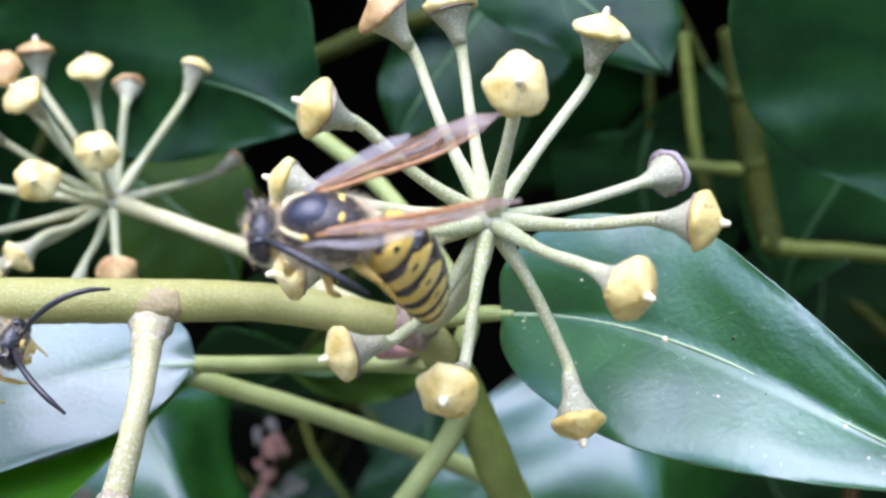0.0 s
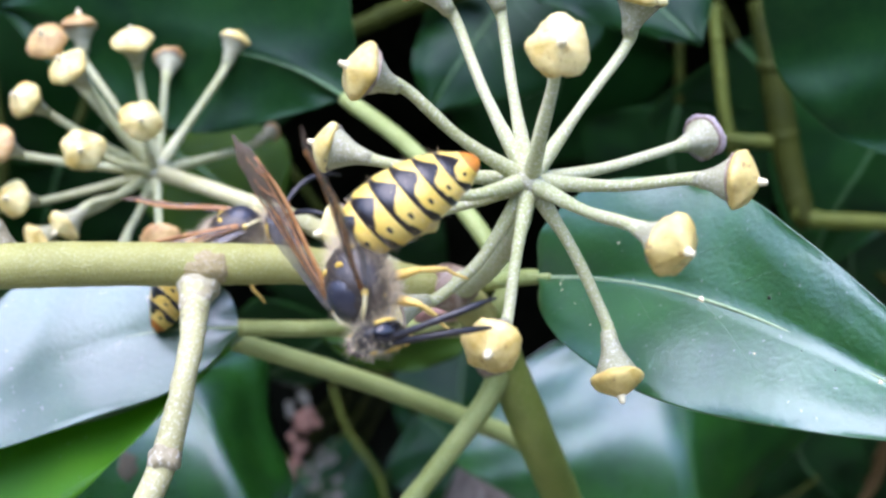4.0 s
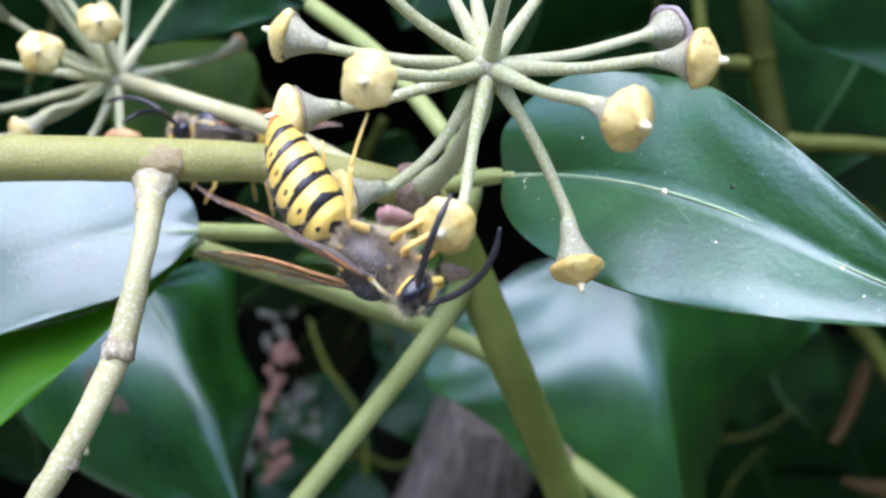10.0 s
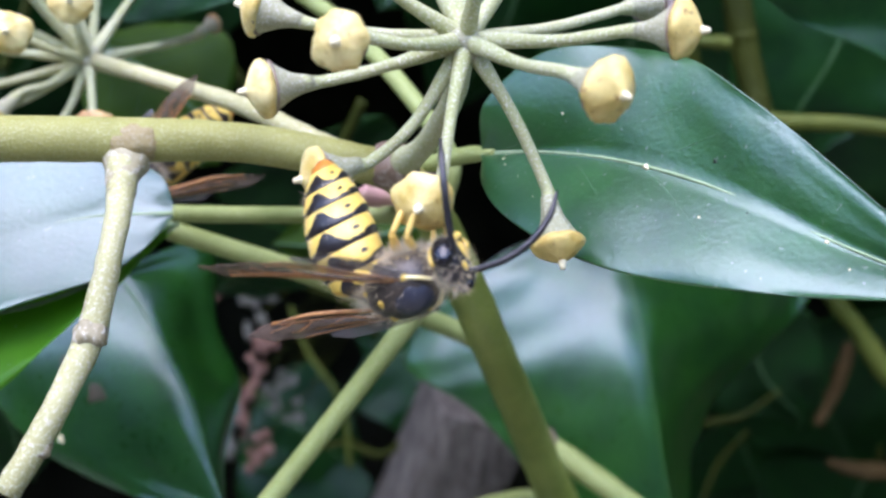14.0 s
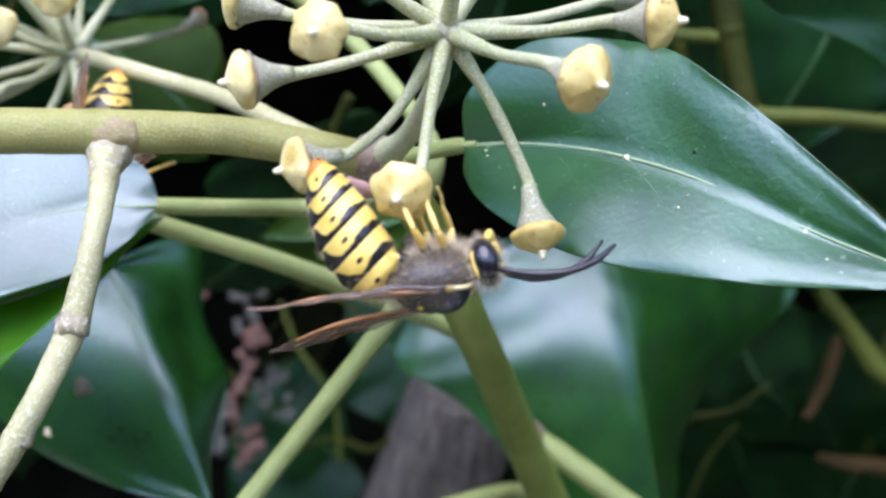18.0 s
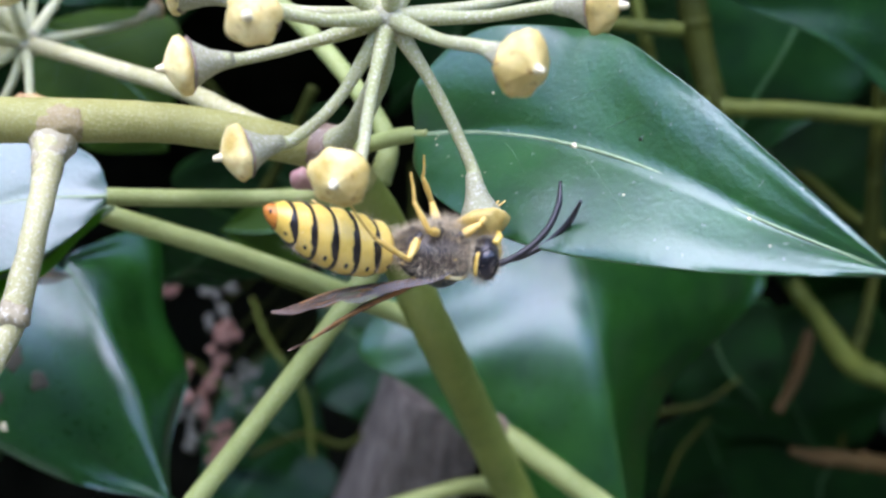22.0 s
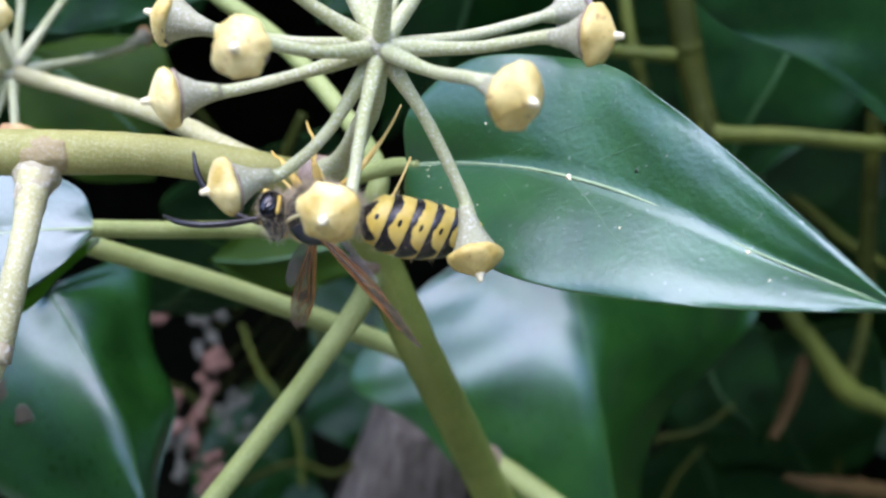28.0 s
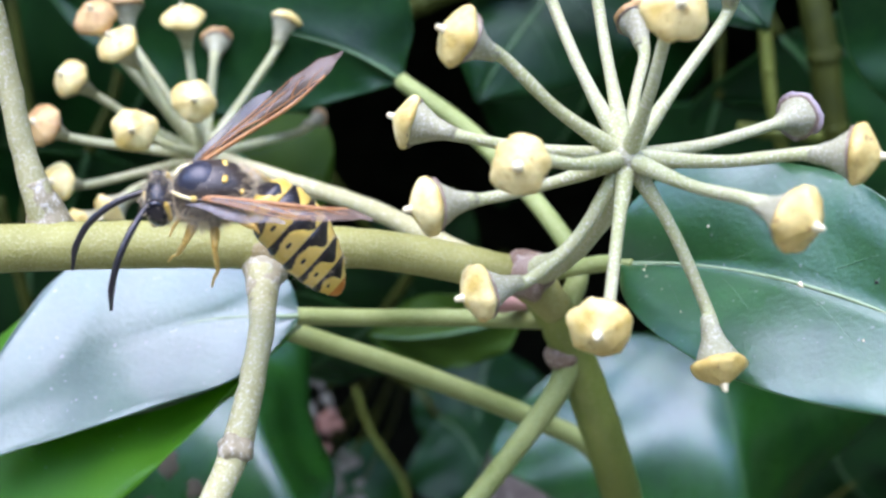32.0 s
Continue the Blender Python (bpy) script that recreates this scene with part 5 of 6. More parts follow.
def wasp_wing(parent, side):
    """Narrow folded fore wing along x from its root, with veins, and the small hind wing tucked beside it."""
    bm, at = wing_sheet((0.3, 0.65, 0.95, 1.25, 1.5, 1.6, 1.3, 0.2), 11.3, 34, 8, 0.2, side)
    wing = part("wing", bm, M_WING, parent, "smoky brown folded wing")
    for line, r in ((((0, 0.45 * side), (0.3, 0.47 * side), (0.62, 0.48 * side), (0.85, 0.45 * side)), 0.15),
                    (((0, 0.1 * side), (0.3, 0.12 * side), (0.5, 0.2 * side), (0.8, 0.35 * side)), 0.06),
                    (((0.05, -0.1 * side), (0.35, -0.2 * side), (0.6, -0.25 * side), (0.75, -0.1 * side)), 0.05),
                    (((0.05, -0.35 * side), (0.3, -0.42 * side), (0.55, -0.45 * side), (0.7, -0.48 * side)), 0.045),
                    (((0.45, 0.18 * side), (0.52, -0.05 * side), (0.58, -0.24 * side)), 0.04),
                    (((0.62, 0.25 * side), (0.66, 0.05 * side), (0.72, -0.12 * side)), 0.04),
                    (((0.72, 0.42 * side), (0.76, 0.2 * side), (0.86, 0.1 * side)), 0.035)):
        part("vein", tube([at(u, v) for u, v in line], [r * R, r * 0.9 * R, r * 0.5 * R], 12, 6), M_WINGVEIN, wing)
    bm, at = wing_sheet((0.3, 0.7, 1.0, 1.2, 1.2, 1.0, 0.3), 6.8, 22, 6, 0.1, 5 + side)
    bm.transform(Matrix.Translation(Vector((-0.4, -side * 0.25, -0.3)) * R) @ Matrix.Rotation(-side * radians(7), 4, "Z"))
    part("hind_wing", bm, M_HINDWING, wing, "clear greyish hind wing")
    wing.location = (0.9 * R, side * 1.45 * R, 1.05 * R)
    return wing


def wasp_antenna(parent, side):
    """Long black feeler along x from its root, bowed."""
    pts = [(0, 0, 0), (0.75, 0, 0.35), (2.4, 0, 0.9), (4.2, 0, 0.95), (5.8, 0, 0.4), (7.0, 0, -0.55)]
    a = part("antenna", tube([Vector(p) * R for p in pts], [0.13 * R, 0.2 * R, 0.22 * R, 0.22 * R, 0.2 * R, 0.1 * R], 36, 10, 0.12), M_BLACK, parent, "long black antenna")
    a.location = (3.7 * R, side * 0.45 * R, 0.35 * R)
    return a


def wasp_leg(parent, side, root, knee, ankle, toe):
    put = lambda p: Vector((p[0], p[1] * side, p[2])) * R
    femur = part("leg", tube([put(root), put(knee)], [0.24 * R, 0.3 * R, 0.19 * R], 10, 10), M_LEG, parent, "yellow jointed leg")
    part("hip", tube([put(root), put([a + (b - a) * 0.34 for a, b in zip(root, knee)])], [0.27 * R, 0.33 * R, 0.27 * R], 8, 10), M_BLACK, femur, "black hip joint")
    part("shin", tube([put(knee), put([(a + b) / 2 for a, b in zip(knee, ankle)]), put(ankle)], [0.16 * R, 0.2 * R, 0.13 * R], 10, 10), M_LEG, femur)
    mid = [(a + b) / 2 + c for a, b, c in zip(ankle, toe, (0, 0, 0.15))]
    part("foot", tube([put(ankle), put(mid), put(toe)], [0.11 * R, 0.1 * R, 0.06 * R], 12, 8), M_LEG, femur)
    return femur


def wasp(label):
    ob = thing("wasp", label, "wasp", "wasps")
    th = rings_mesh([(2.5, -0.25, 0.5, 0.5), (2.2, -0.1, 1.15, 1.1), (1.5, 0.05, 1.72, 1.6), (0.5, 0.12, 1.95, 1.85), (-0.6, 0.05, 1.9, 1.8), (-1.5, -0.05, 1.6, 1.5), (-2.1, -0.15, 1.05, 1.0), (-2.5, -0.18, 0.4, 0.4)], 32)
    thorax = part("thorax", th, M_THORAX, ob, "dark downy thorax with yellow marks")
    part("back_shield", ball((0.55 * R, 0, 0.5 * R), (1.6 * R, 1.5 * R, 1.6 * R), 28, 18), M_SHIELD, thorax, "smooth blue-black back shield")
    for y in (-1, 1):
        part("shoulder_mark", ball((0.95 * R, y * 1.42 * R, 0.95 * R), (0.32 * R, 0.24 * R, 0.25 * R), 12, 8), M_YELLOW, thorax)
        part("collar_mark", tube([Vector((2.3, y * 0.55, 0.95)) * R, Vector((1.85, y * 1.15, 1.12)) * R, Vector((1.1, y * 1.55, 1.05)) * R], [0.07 * R, 0.13 * R, 0.12 * R], 10, 8), M_CREAM, thorax)
        part("scutellum_mark", ball((-0.95 * R, y * 0.62 * R, 1.52 * R), (0.22 * R, 0.38 * R, 0.13 * R), 12, 8), M_YELLOW, thorax)
        for at, size in (((1.2, 1.66, -0.1), (0.3, 0.1, 0.2)), ((-1.8, 0.9, 0.62), (0.18, 0.3, 0.16))):
            part("side_mark", ball((at[0] * R, y * at[1] * R, at[2] * R), (size[0] * R, size[1] * R, size[2] * R), 12, 8), M_YELLOW, thorax)
    fz = new("hair", hairs([((0, 0, 0.05), (2.35, 1.92, 1.82), 3000), ((0.6, 0, -0.5), (1.9, 1.8, 1.65), 3600), ((-1.9, 0, 0), (0.8, 1.3, 1.2), 1400)], 0.8, 0.009, 7, 0.55))
    fz.parent = thorax
    head = part("head", ball((3.25 * R, 0, -0.2 * R), (0.95 * R, 1.7 * R, 1.4 * R), 28, 18), M_BLACK, ob, "black head with yellow face")
    for y in (-1, 1):
        part("eye", ball((3.35 * R, y * 1.28 * R, 0.0), (0.72 * R, 0.55 * R, 1.05 * R), 20, 14), M_EYE, head)
        part("temple_mark", ball((2.72 * R, y * 1.3 * R, 0.05 * R), (0.2 * R, 0.28 * R, 0.8 * R), 12, 10), M_YELLOW, head)
        part("jaw", tube([Vector((3.7, y * 0.75, -1.25)) * R, Vector((3.95, y * 0.5, -1.65)) * R, Vector((3.95, y * 0.1, -1.85)) * R], [0.26 * R, 0.24 * R, 0.1 * R], 10, 8), M_YELLOW, head)
    part("face", ball((3.95 * R, 0, -0.65 * R), (0.32 * R, 0.72 * R, 0.72 * R), 16, 12), M_YELLOW, head)
    part("brow_mark", ball((4.1 * R, 0, 0.35 * R), (0.14 * R, 0.34 * R, 0.26 * R), 12, 8), M_YELLOW, head)
    hz = new("head_hair", hairs([((3.2, 0, -0.1), (0.98, 1.6, 1.42), 700)], 0.7, 0.014, 8))
    hz.parent = head
    hind, front = [], []
    for y in (1, -1):
        front.append(wasp_leg(ob, y, (1.3, 0.7, -1.3), (2.2, 1.9, -2.2), (3.0, 1.5, -3.6), (3.8, 1.1, -4.6)))
        front.append(wasp_leg(ob, y, (0.2, 0.8, -1.5), (0.4, 2.6, -2.3), (0.6, 2.7, -4.3), (1.3, 2.5, -5.9)))
        hind.append(wasp_leg(ob, y, (-0.9, 0.8, -1.4), (-2.3, 2.5, -1.1), (-4.0, 2.9, -3.8), (-5.0, 2.7, -6.9)))
    return ob, wasp_abdomen(ob), [wasp_wing(ob, y) for y in (1, -1)], [wasp_antenna(ob, y) for y in (1, -1)], hind, front


def turn_to(x, z):
    """The rotation that takes x to the first direction and z as near as may be to the second."""
    x = Vector(x).normalized()
    z = Vector(z)
    z = (z - x * z.dot(x)).normalized()
    return Matrix((x, z.cross(x), z)).transposed()


WASP_BODY = [
    (0, (-4.8, 63.0, 2.4), (-1, -0.05, -0.05), (0.05, -0.75, 0.65), (0.62, 0.62, -0.5)),
    (1, (-5.9, 63.0, 1.0), (-0.92, -0.05, -0.3), (-0.05, -0.78, 0.6), (0.75, 0.55, -0.3)),
    (1.5, (-6.2, 63.0, 0.6), (-0.75, -0.1, -0.6), (-0.15, -0.8, 0.5), (0.85, 0.45, -0.18)),
    (2, (-5.8, 63.0, 0.2), (-0.6, -0.15, -0.75), (-0.25, -0.85, 0.42), (0.86, 0.45, -0.08)),
    (2.5, (-5.6, 63.0, -1.0), (-0.3, -0.15, -0.93), (-0.5, -0.8, 0.25), (0.93, 0.2, 0.15)),
    (3, (-5.5, 64.5, -1.4), (0.15, -0.15, -1), (-0.72, -0.66, 0.1), (0.95, 0.05, 0.26)),
    (3.5, (-5.1, 64.5, -1.8), (0.2, -0.2, -1), (-0.72, -0.66, 0.05), (0.9, 0, 0.36)),
    (4.5, (-7.0, 66.5, -4.6), (0.5, -0.2, -0.85), (-0.65, -0.7, -0.2), (0.35, -0.1, 0.9)),
    (5.5, (-4.6, 69.0, -6.5), (0.82, -0.15, -0.55), (-0.55, -0.45, -0.65), (-0.34, -0.1, 0.93)),
    (6, (-3.9, 70.0, -6.6), (0.8, -0.2, -0.55), (-0.55, -0.45, -0.65), (-0.4, -0.1, 0.9)),
    (6.5, (-4.3, 70.0, -7.2), (0.8, -0.2, -0.5), (-0.5, -0.4, -0.7), (-0.4, -0.15, 0.85)),
    (7, (-4.4, 70, -8), (0.78, -0.2, -0.55), (-0.55, -0.3, -0.75), (-0.74, 0.3, 0.64)),
    (8, (-4.3, 70, -8), (0.78, -0.2, -0.55), (-0.55, -0.3, -0.75), (-0.74, 0.3, 0.64)),
    (9, (-3.4, 70, -8.4), (0.75, -0.2, -0.65), (-0.55, -0.3, -0.75), (-0.72, 0.2, 0.66)),
    (10, (-3.1, 70, -9.3), (0.78, -0.2, -0.6), (-0.55, -0.3, -0.75), (-0.72, 0.2, 0.66)),
    (11, (-2, 70, -10.4), (0.88, -0.2, -0.42), (-0.55, -0.3, -0.75), (-0.72, 0.2, 0.66)),
    (12, (-1.4, 70, -10.8), (0.93, -0.2, -0.32), (-0.4, -0.3, -0.85), (-0.6, 0.1, 0.8)),
    (13, (-0.9, 70, -11.0), (0.95, -0.15, -0.25), (-0.3, -0.3, -0.88), (-0.5, -0.1, 0.85)),
    (13.5, (-0.4, 69.5, -11.3), (0.95, -0.2, 0.05), (-0.05, -0.5, -0.85), (-0.38, -0.05, 0.9)),
    (14, (0.1, 69.0, -11.9), (0.87, -0.3, 0.35), (0.08, -0.75, -0.65), (-0.42, 0.05, 0.87)),
    (14.5, (0.4, 67.0, -11.4), (0.82, -0.25, 0.45), (0.1, -0.85, -0.5), (-0.5, 0.3, 0.75)),
    (15, (0.2, 65.0, -11.1), (0.65, -0.1, 0.72), (0.12, -0.97, -0.25), (-0.52, 0.83, 0.15)),
    (15.5, (0.3, 65.0, -10.8), (0.6, -0.05, 0.78), (0.12, -0.97, -0.2), (-0.55, 0.8, 0.02)),
    (16.5, (-0.1, 66.5, -13.2), (0.75, -0.15, 0.62), (0.1, -0.9, -0.4), (-0.6, 0.4, 0.5)),
    (17.5, (1.5, 69, -12.6), (0.86, -0.25, 0.36), (0.1, -0.65, -0.72), (-0.55, 0.1, 0.72)),
    (18, (3.0, 69, -12.3), (0.94, -0.05, 0.25), (0.18, -0.3, -0.92), (-0.65, 0, 0.65)),
    (18.5, (3.5, 70.0, -12.0), (0.45, 0.25, 0.8), (0.6, -0.15, -0.75), (-0.7, -0.1, 0.66)),
    (19, (3.4, 72.0, -11.5), (0.05, 0.35, 0.93), (0.85, 0.1, -0.35), (-0.62, -0.1, 0.78)),
    (19.5, (4.4, 73.5, -12.3), (0.45, 0.35, 0.75), (0.55, 0.25, -0.75), (-0.78, -0.45, 0.4)),
    (20, (4.9, 75, -12.2), (0.85, 0.25, 0.35), (0, 0.12, -1), (-0.7, -0.7, 0.08)),
    (20.5, (4.4, 75.5, -11.8), (0.93, 0.15, 0.15), (0, 0.12, -1), (-0.82, -0.55, 0.05)),
    (21, (5.8, 75.5, -11.9), (0.97, 0.1, -0.1), (0, 0.12, -1), (-0.9, -0.42, -0.02)),
    (22, (6.5, 75.5, -12.1), (0.97, 0.05, -0.15), (0, 0.12, -1), (-0.9, -0.42, 0.02)),
    (23, (6.7, 75.5, -12.3), (0.96, 0.05, -0.15), (0, 0.12, -1), (-0.74, -0.66, 0)),
    (24, (7.5, 75.5, -12.4), (0.96, 0.1, -0.1), (0, 0.12, -1), (-0.68, -0.7, 0.08)),
    (24.5, (7.1, 76, -11.7), (0.9, 0.3, 0.1), (-0.05, 0.15, -0.97), (-0.55, -0.83, -0.08)),
    (25, (6.0, 76.5, -10.3), (0.5, 0.8, 0.3), (-0.1, 0.1, -0.95), (-0.16, -0.97, -0.22)),
    (25.5, (5.8, 76.5, -10.2), (0.45, 0.8, 0.35), (-0.1, 0, -0.95), (-0.14, -0.97, -0.22)),
    (26.2, (3.9, 78.0, -10.1), (0.1, 0.9, 0.3), (-0.15, -0.1, -0.95), (0, -0.85, -0.45)),
    (26.9, (3.1, 79.0, -9.2), (-0.6, 0.7, 0.25), (-0.12, -0.35, -0.88), (0.6, -0.55, -0.35)),
    (27.5, (0.7, 79.5, -8.6), (-0.92, 0.25, 0.15), (-0.05, -0.55, -0.8), (0.93, -0.1, -0.32)),
    (28, (-0.0, 80.0, -7.5), (-0.97, 0.1, 0), (0, -0.6, -0.75), (0.9, 0.1, -0.42)),
    (28.5, (-1.8, 80.5, -7.7), (-1, 0.05, 0), (0, -0.7, -0.65), (0.84, 0.5, -0.1)),
    (29, (-4.3, 81.5, -7.4), (-1, 0.05, 0.05), (0, -0.8, -0.5), (0.86, 0.5, 0.05)),
    (29.5, (-7.5, 81.0, -6.5), (-1, 0.05, 0.08), (0, -0.85, -0.4), (0.85, 0.5, -0.1)),
    (30, (-10.4, 79.0, -6.7), (-0.98, 0, 0.12), (0, -0.9, -0.25), (0.55, 0.75, -0.25)),
    (30.5, (-11.7, 78.0, -5.4), (-0.97, -0.05, 0.15), (0.05, -0.92, 0.1), (0.6, 0.7, -0.35)),
    (31, (-14.2, 76.5, -1.6), (-0.82, -0.05, 0.55), (0.25, -0.88, 0.4), (0.4, 0.8, -0.5)),
    (31.5, (-17.0, 75.0, 0.1), (-0.9, -0.05, 0.3), (0.15, -0.8, 0.55), (0.6, 0.4, -0.68)),
    (32, (-21.4, 74.0, 0.9), (-0.99, -0.08, -0.12), (0.05, -0.72, 0.68), (0.7, 0.15, -0.65)),
]
WASP_LIMBS = [
    (0, (0.97, -0.2, 0.14), (0.92, 0.1, 0.38), (0.85, -0.3, -0.42), (-0.2, 0.95, 0.2)),
    (1, (0.93, -0.2, 0.28), (0.75, 0.1, 0.66), (0.7, -0.2, -0.7), (-0.3, 0.8, 0.45)),
    (1.5, (0.85, -0.3, 0.42), (0.5, 0.1, 0.85), (0.72, -0.1, -0.68), (-0.35, 0.8, 0.45)),
    (2, (0.6, -0.6, 0.5), (0.42, 0.65, 0.62), (0.75, -0.1, -0.65), (-0.45, 0.7, 0.5)),
    (2.5, (0.35, -0.5, 0.8), (0, 0.1, 1), (0.8, -0.1, -0.55), (-0.6, 0.1, 0.4)),
    (3, (-0.12, -0.78, 0.6), (-0.46, -0.1, 0.88), (0.88, 0.2, 0.42), (0.8, 0.35, 0.3)),
    (3.5, (-0.15, -0.75, 0.65), (-0.46, -0.05, 0.88), (0.88, 0.1, 0.4), (0.8, 0.3, 0.3)),
    (4.5, (-0.3, -0.45, 0.85), (-0.55, 0, 0.8), (0.9, -0.1, 0.3), (0.8, -0.1, -0.2)),
    (5.5, (-0.5, -0.3, 0.78), (-0.7, 0.1, 0.72), (0.9, -0.2, 0.3), (0.95, -0.2, 0.05)),
    (6, (-0.55, -0.3, 0.78), (-0.72, 0.1, 0.68), (0.72, -0.1, 0.7), (0.9, -0.2, 0.25)),
    (6.5, (-0.7, -0.4, 0.5), (-0.9, 0.1, 0.35), (0.72, -0.1, 0.7), (0.9, -0.2, 0.25)),
    (7, (-0.85, -0.3, 0.42), (-0.97, 0.1, 0.1), (0.75, -0.1, 0.65), (0.9, -0.2, 0.3)),
    (8, (-0.78, -0.3, 0.55), (-0.95, 0.1, 0.2), (0.6, -0.2, 0.8), (0.85, -0.2, 0.4)),
    (9, (-0.79, -0.3, 0.6), (-0.95, 0.1, 0.25), (0.15, -0.3, 0.95), (0.6, -0.2, 0.8)),
    (10, (-0.82, -0.3, 0.5), (-0.95, 0.1, 0.22), (0.3, -0.3, 0.9), (0.75, -0.2, 0.6)),
    (11, (-0.85, -0.2, 0.45), (-0.9, 0.1, 0.35), (0.4, -0.3, 0.85), (0.75, -0.2, 0.65)),
    (12, (-0.92, -0.15, 0.38), (-0.94, 0.1, 0.3), (0.3, -0.2, 0.9), (0.7, -0.2, 0.7)),
    (13, (-0.95, -0.1, 0.3), (-0.95, 0.1, 0.25), (0.4, -0.2, 0.9), (0.7, -0.2, 0.7)),
    (13.5, (-0.97, -0.1, 0.2), (-0.97, 0.15, 0.02), (0.15, -0.2, 0.97), (0.65, -0.1, 0.75)),
    (14, (-1, -0.1, 0.1), (-0.95, 0.2, -0.15), (-0.1, 0, 1), (0.7, 0, 0.5)),
    (14.5, (-0.98, -0.15, 0), (-0.8, 0.4, -0.35), (-0.1, 0, 1), (0.75, 0, 0.45)),
    (15, (-0.9, -0.2, -0.33), (-0.5, 0.62, -0.58), (0.1, 0, 1), (0.6, -0.7, 0.2)),
    (15.5, (-0.92, -0.2, -0.33), (-0.52, 0.6, -0.6), (-0.2, 0, 1), (0.5, 0, 0.8)),
    (16.5, (-0.95, -0.15, -0.15), (-0.8, -0.1, -0.5), (-0.1, 0, 1), (0.7, 0, 0.6)),
    (17.5, (-1, -0.1, 0.08), (-0.95, 0.1, -0.22), (0.2, 0, 1), (0.7, 0, 0.5)),
    (18, (-1, -0.1, -0.06), (-0.96, -0.05, -0.25), (0.97, 0, 0.1), (0.93, 0.35, 0.12)),
    (18.5, (-0.72, -0.1, -0.7), (-0.6, 0.3, -0.72), (0.3, 0.1, 0.9), (0.7, 0.3, 0.5)),
    (19, (-0.6, -0.2, -0.78), (0.3, -0.3, -0.9), (-0.5, 0.2, 0.6), (0.25, 0.2, 0.95)),
    (19.5, (-0.75, -0.1, -0.65), (0.05, -0.3, -0.95), (0.1, 0.2, 0.95), (0.75, 0.3, 0.5)),
    (20, (-1, -0.25, -0.2), (-0.1, -0.3, -0.95), (0.9, 0.1, 0.2), (0.97, 0.2, 0.15)),
    (20.5, (-0.97, 0, -0.22), (-0.3, -0.2, -0.92), (0.85, 0.1, 0.45), (0.95, 0.2, 0.3)),
    (21, (-0.98, 0, -0.18), (-0.7, -0.2, -0.65), (0.6, 0.1, 0.8), (0.85, 0.1, 0.5)),
    (22, (-0.97, 0.1, -0.18), (-0.85, -0.1, -0.42), (0.7, 0.1, 0.7), (0.85, 0, 0.5)),
    (23, (-1, -0.2, 0), (-0.5, 0.6, -0.55), (1, 0.1, 0.02), (0.98, -0.1, 0.06)),
    (24, (-1, 0.1, -0.05), (-0.94, -0.1, -0.3), (1, 0, -0.34), (0.98, 0.1, -0.3)),
    (24.5, (-0.95, 0.1, -0.25), (-0.5, -0.1, -0.8), (0.95, 0.1, 0.1), (0.9, 0.2, 0.2)),
    (25, (-0.94, -0.1, -0.32), (-0.15, -0.1, -0.97), (0.9, 0.2, 0.2), (0.8, 0.3, 0.4)),
    (25.5, (-0.9, -0.1, -0.42), (-0.1, -0.1, -0.97), (0.4, 0.1, 0.9), (0.7, 0.3, 0.5)),
    (26.2, (-0.7, -0.1, -0.65), (0.1, -0.1, -0.95), (0.1, 0.4, 0.8), (-0.3, 0.4, 0.6)),
    (26.9, (-0.6, -0.2, -0.75), (0.35, -0.1, -0.9), (-0.4, 0.3, 0.7), (-0.8, 0.3, 0.2)),
    (27.5, (-0.6, -0.2, -0.75), (0.6, 0, -0.75), (-0.7, 0.1, 0.6), (-0.9, 0.1, 0.1)),
    (28, (-0.2, 0.75, -0.6), (0.62, 0, -0.75), (-0.7, 0.1, 0.6), (-0.95, 0.1, 0)),
    (28.5, (0.68, -0.1, -0.7), (0.75, 0, -0.6), (-0.6, 0.1, 0.75), (-0.95, 0.1, 0.1)),
    (29, (0.75, 0.1, -0.66), (0.97, 0.1, -0.1), (-0.45, 0.1, 0.85), (-0.95, 0.1, 0.1)),
    (29.5, (0.72, -0.1, -0.68), (0.9, 0, -0.3), (-0.55, 0.1, 0.8), (-0.97, 0.1, 0.05)),
    (30, (0.5, 0.5, -0.65), (0.96, 0, -0.18), (-0.6, 0, 0.75), (-0.98, 0, -0.05)),
    (30.5, (0.5, 0.5, -0.65), (0.98, 0, -0.12), (-0.85, 0, 0.45), (-0.99, 0, -0.05)),
    (31, (0.5, 0.65, -0.58), (1, 0, 0), (-0.95, 0, 0.05), (-0.9, 0, -0.35)),
    (31.5, (0.92, -0.2, -0.38), (0.93, 0, 0.33), (-0.8, -0.1, -0.5), (-0.85, 0, 0.1)),
    (32, (0.97, -0.25, -0.13), (0.8, 0.05, 0.6), (-0.35, -0.15, -0.92), (-0.6, 0, -0.5)),
]
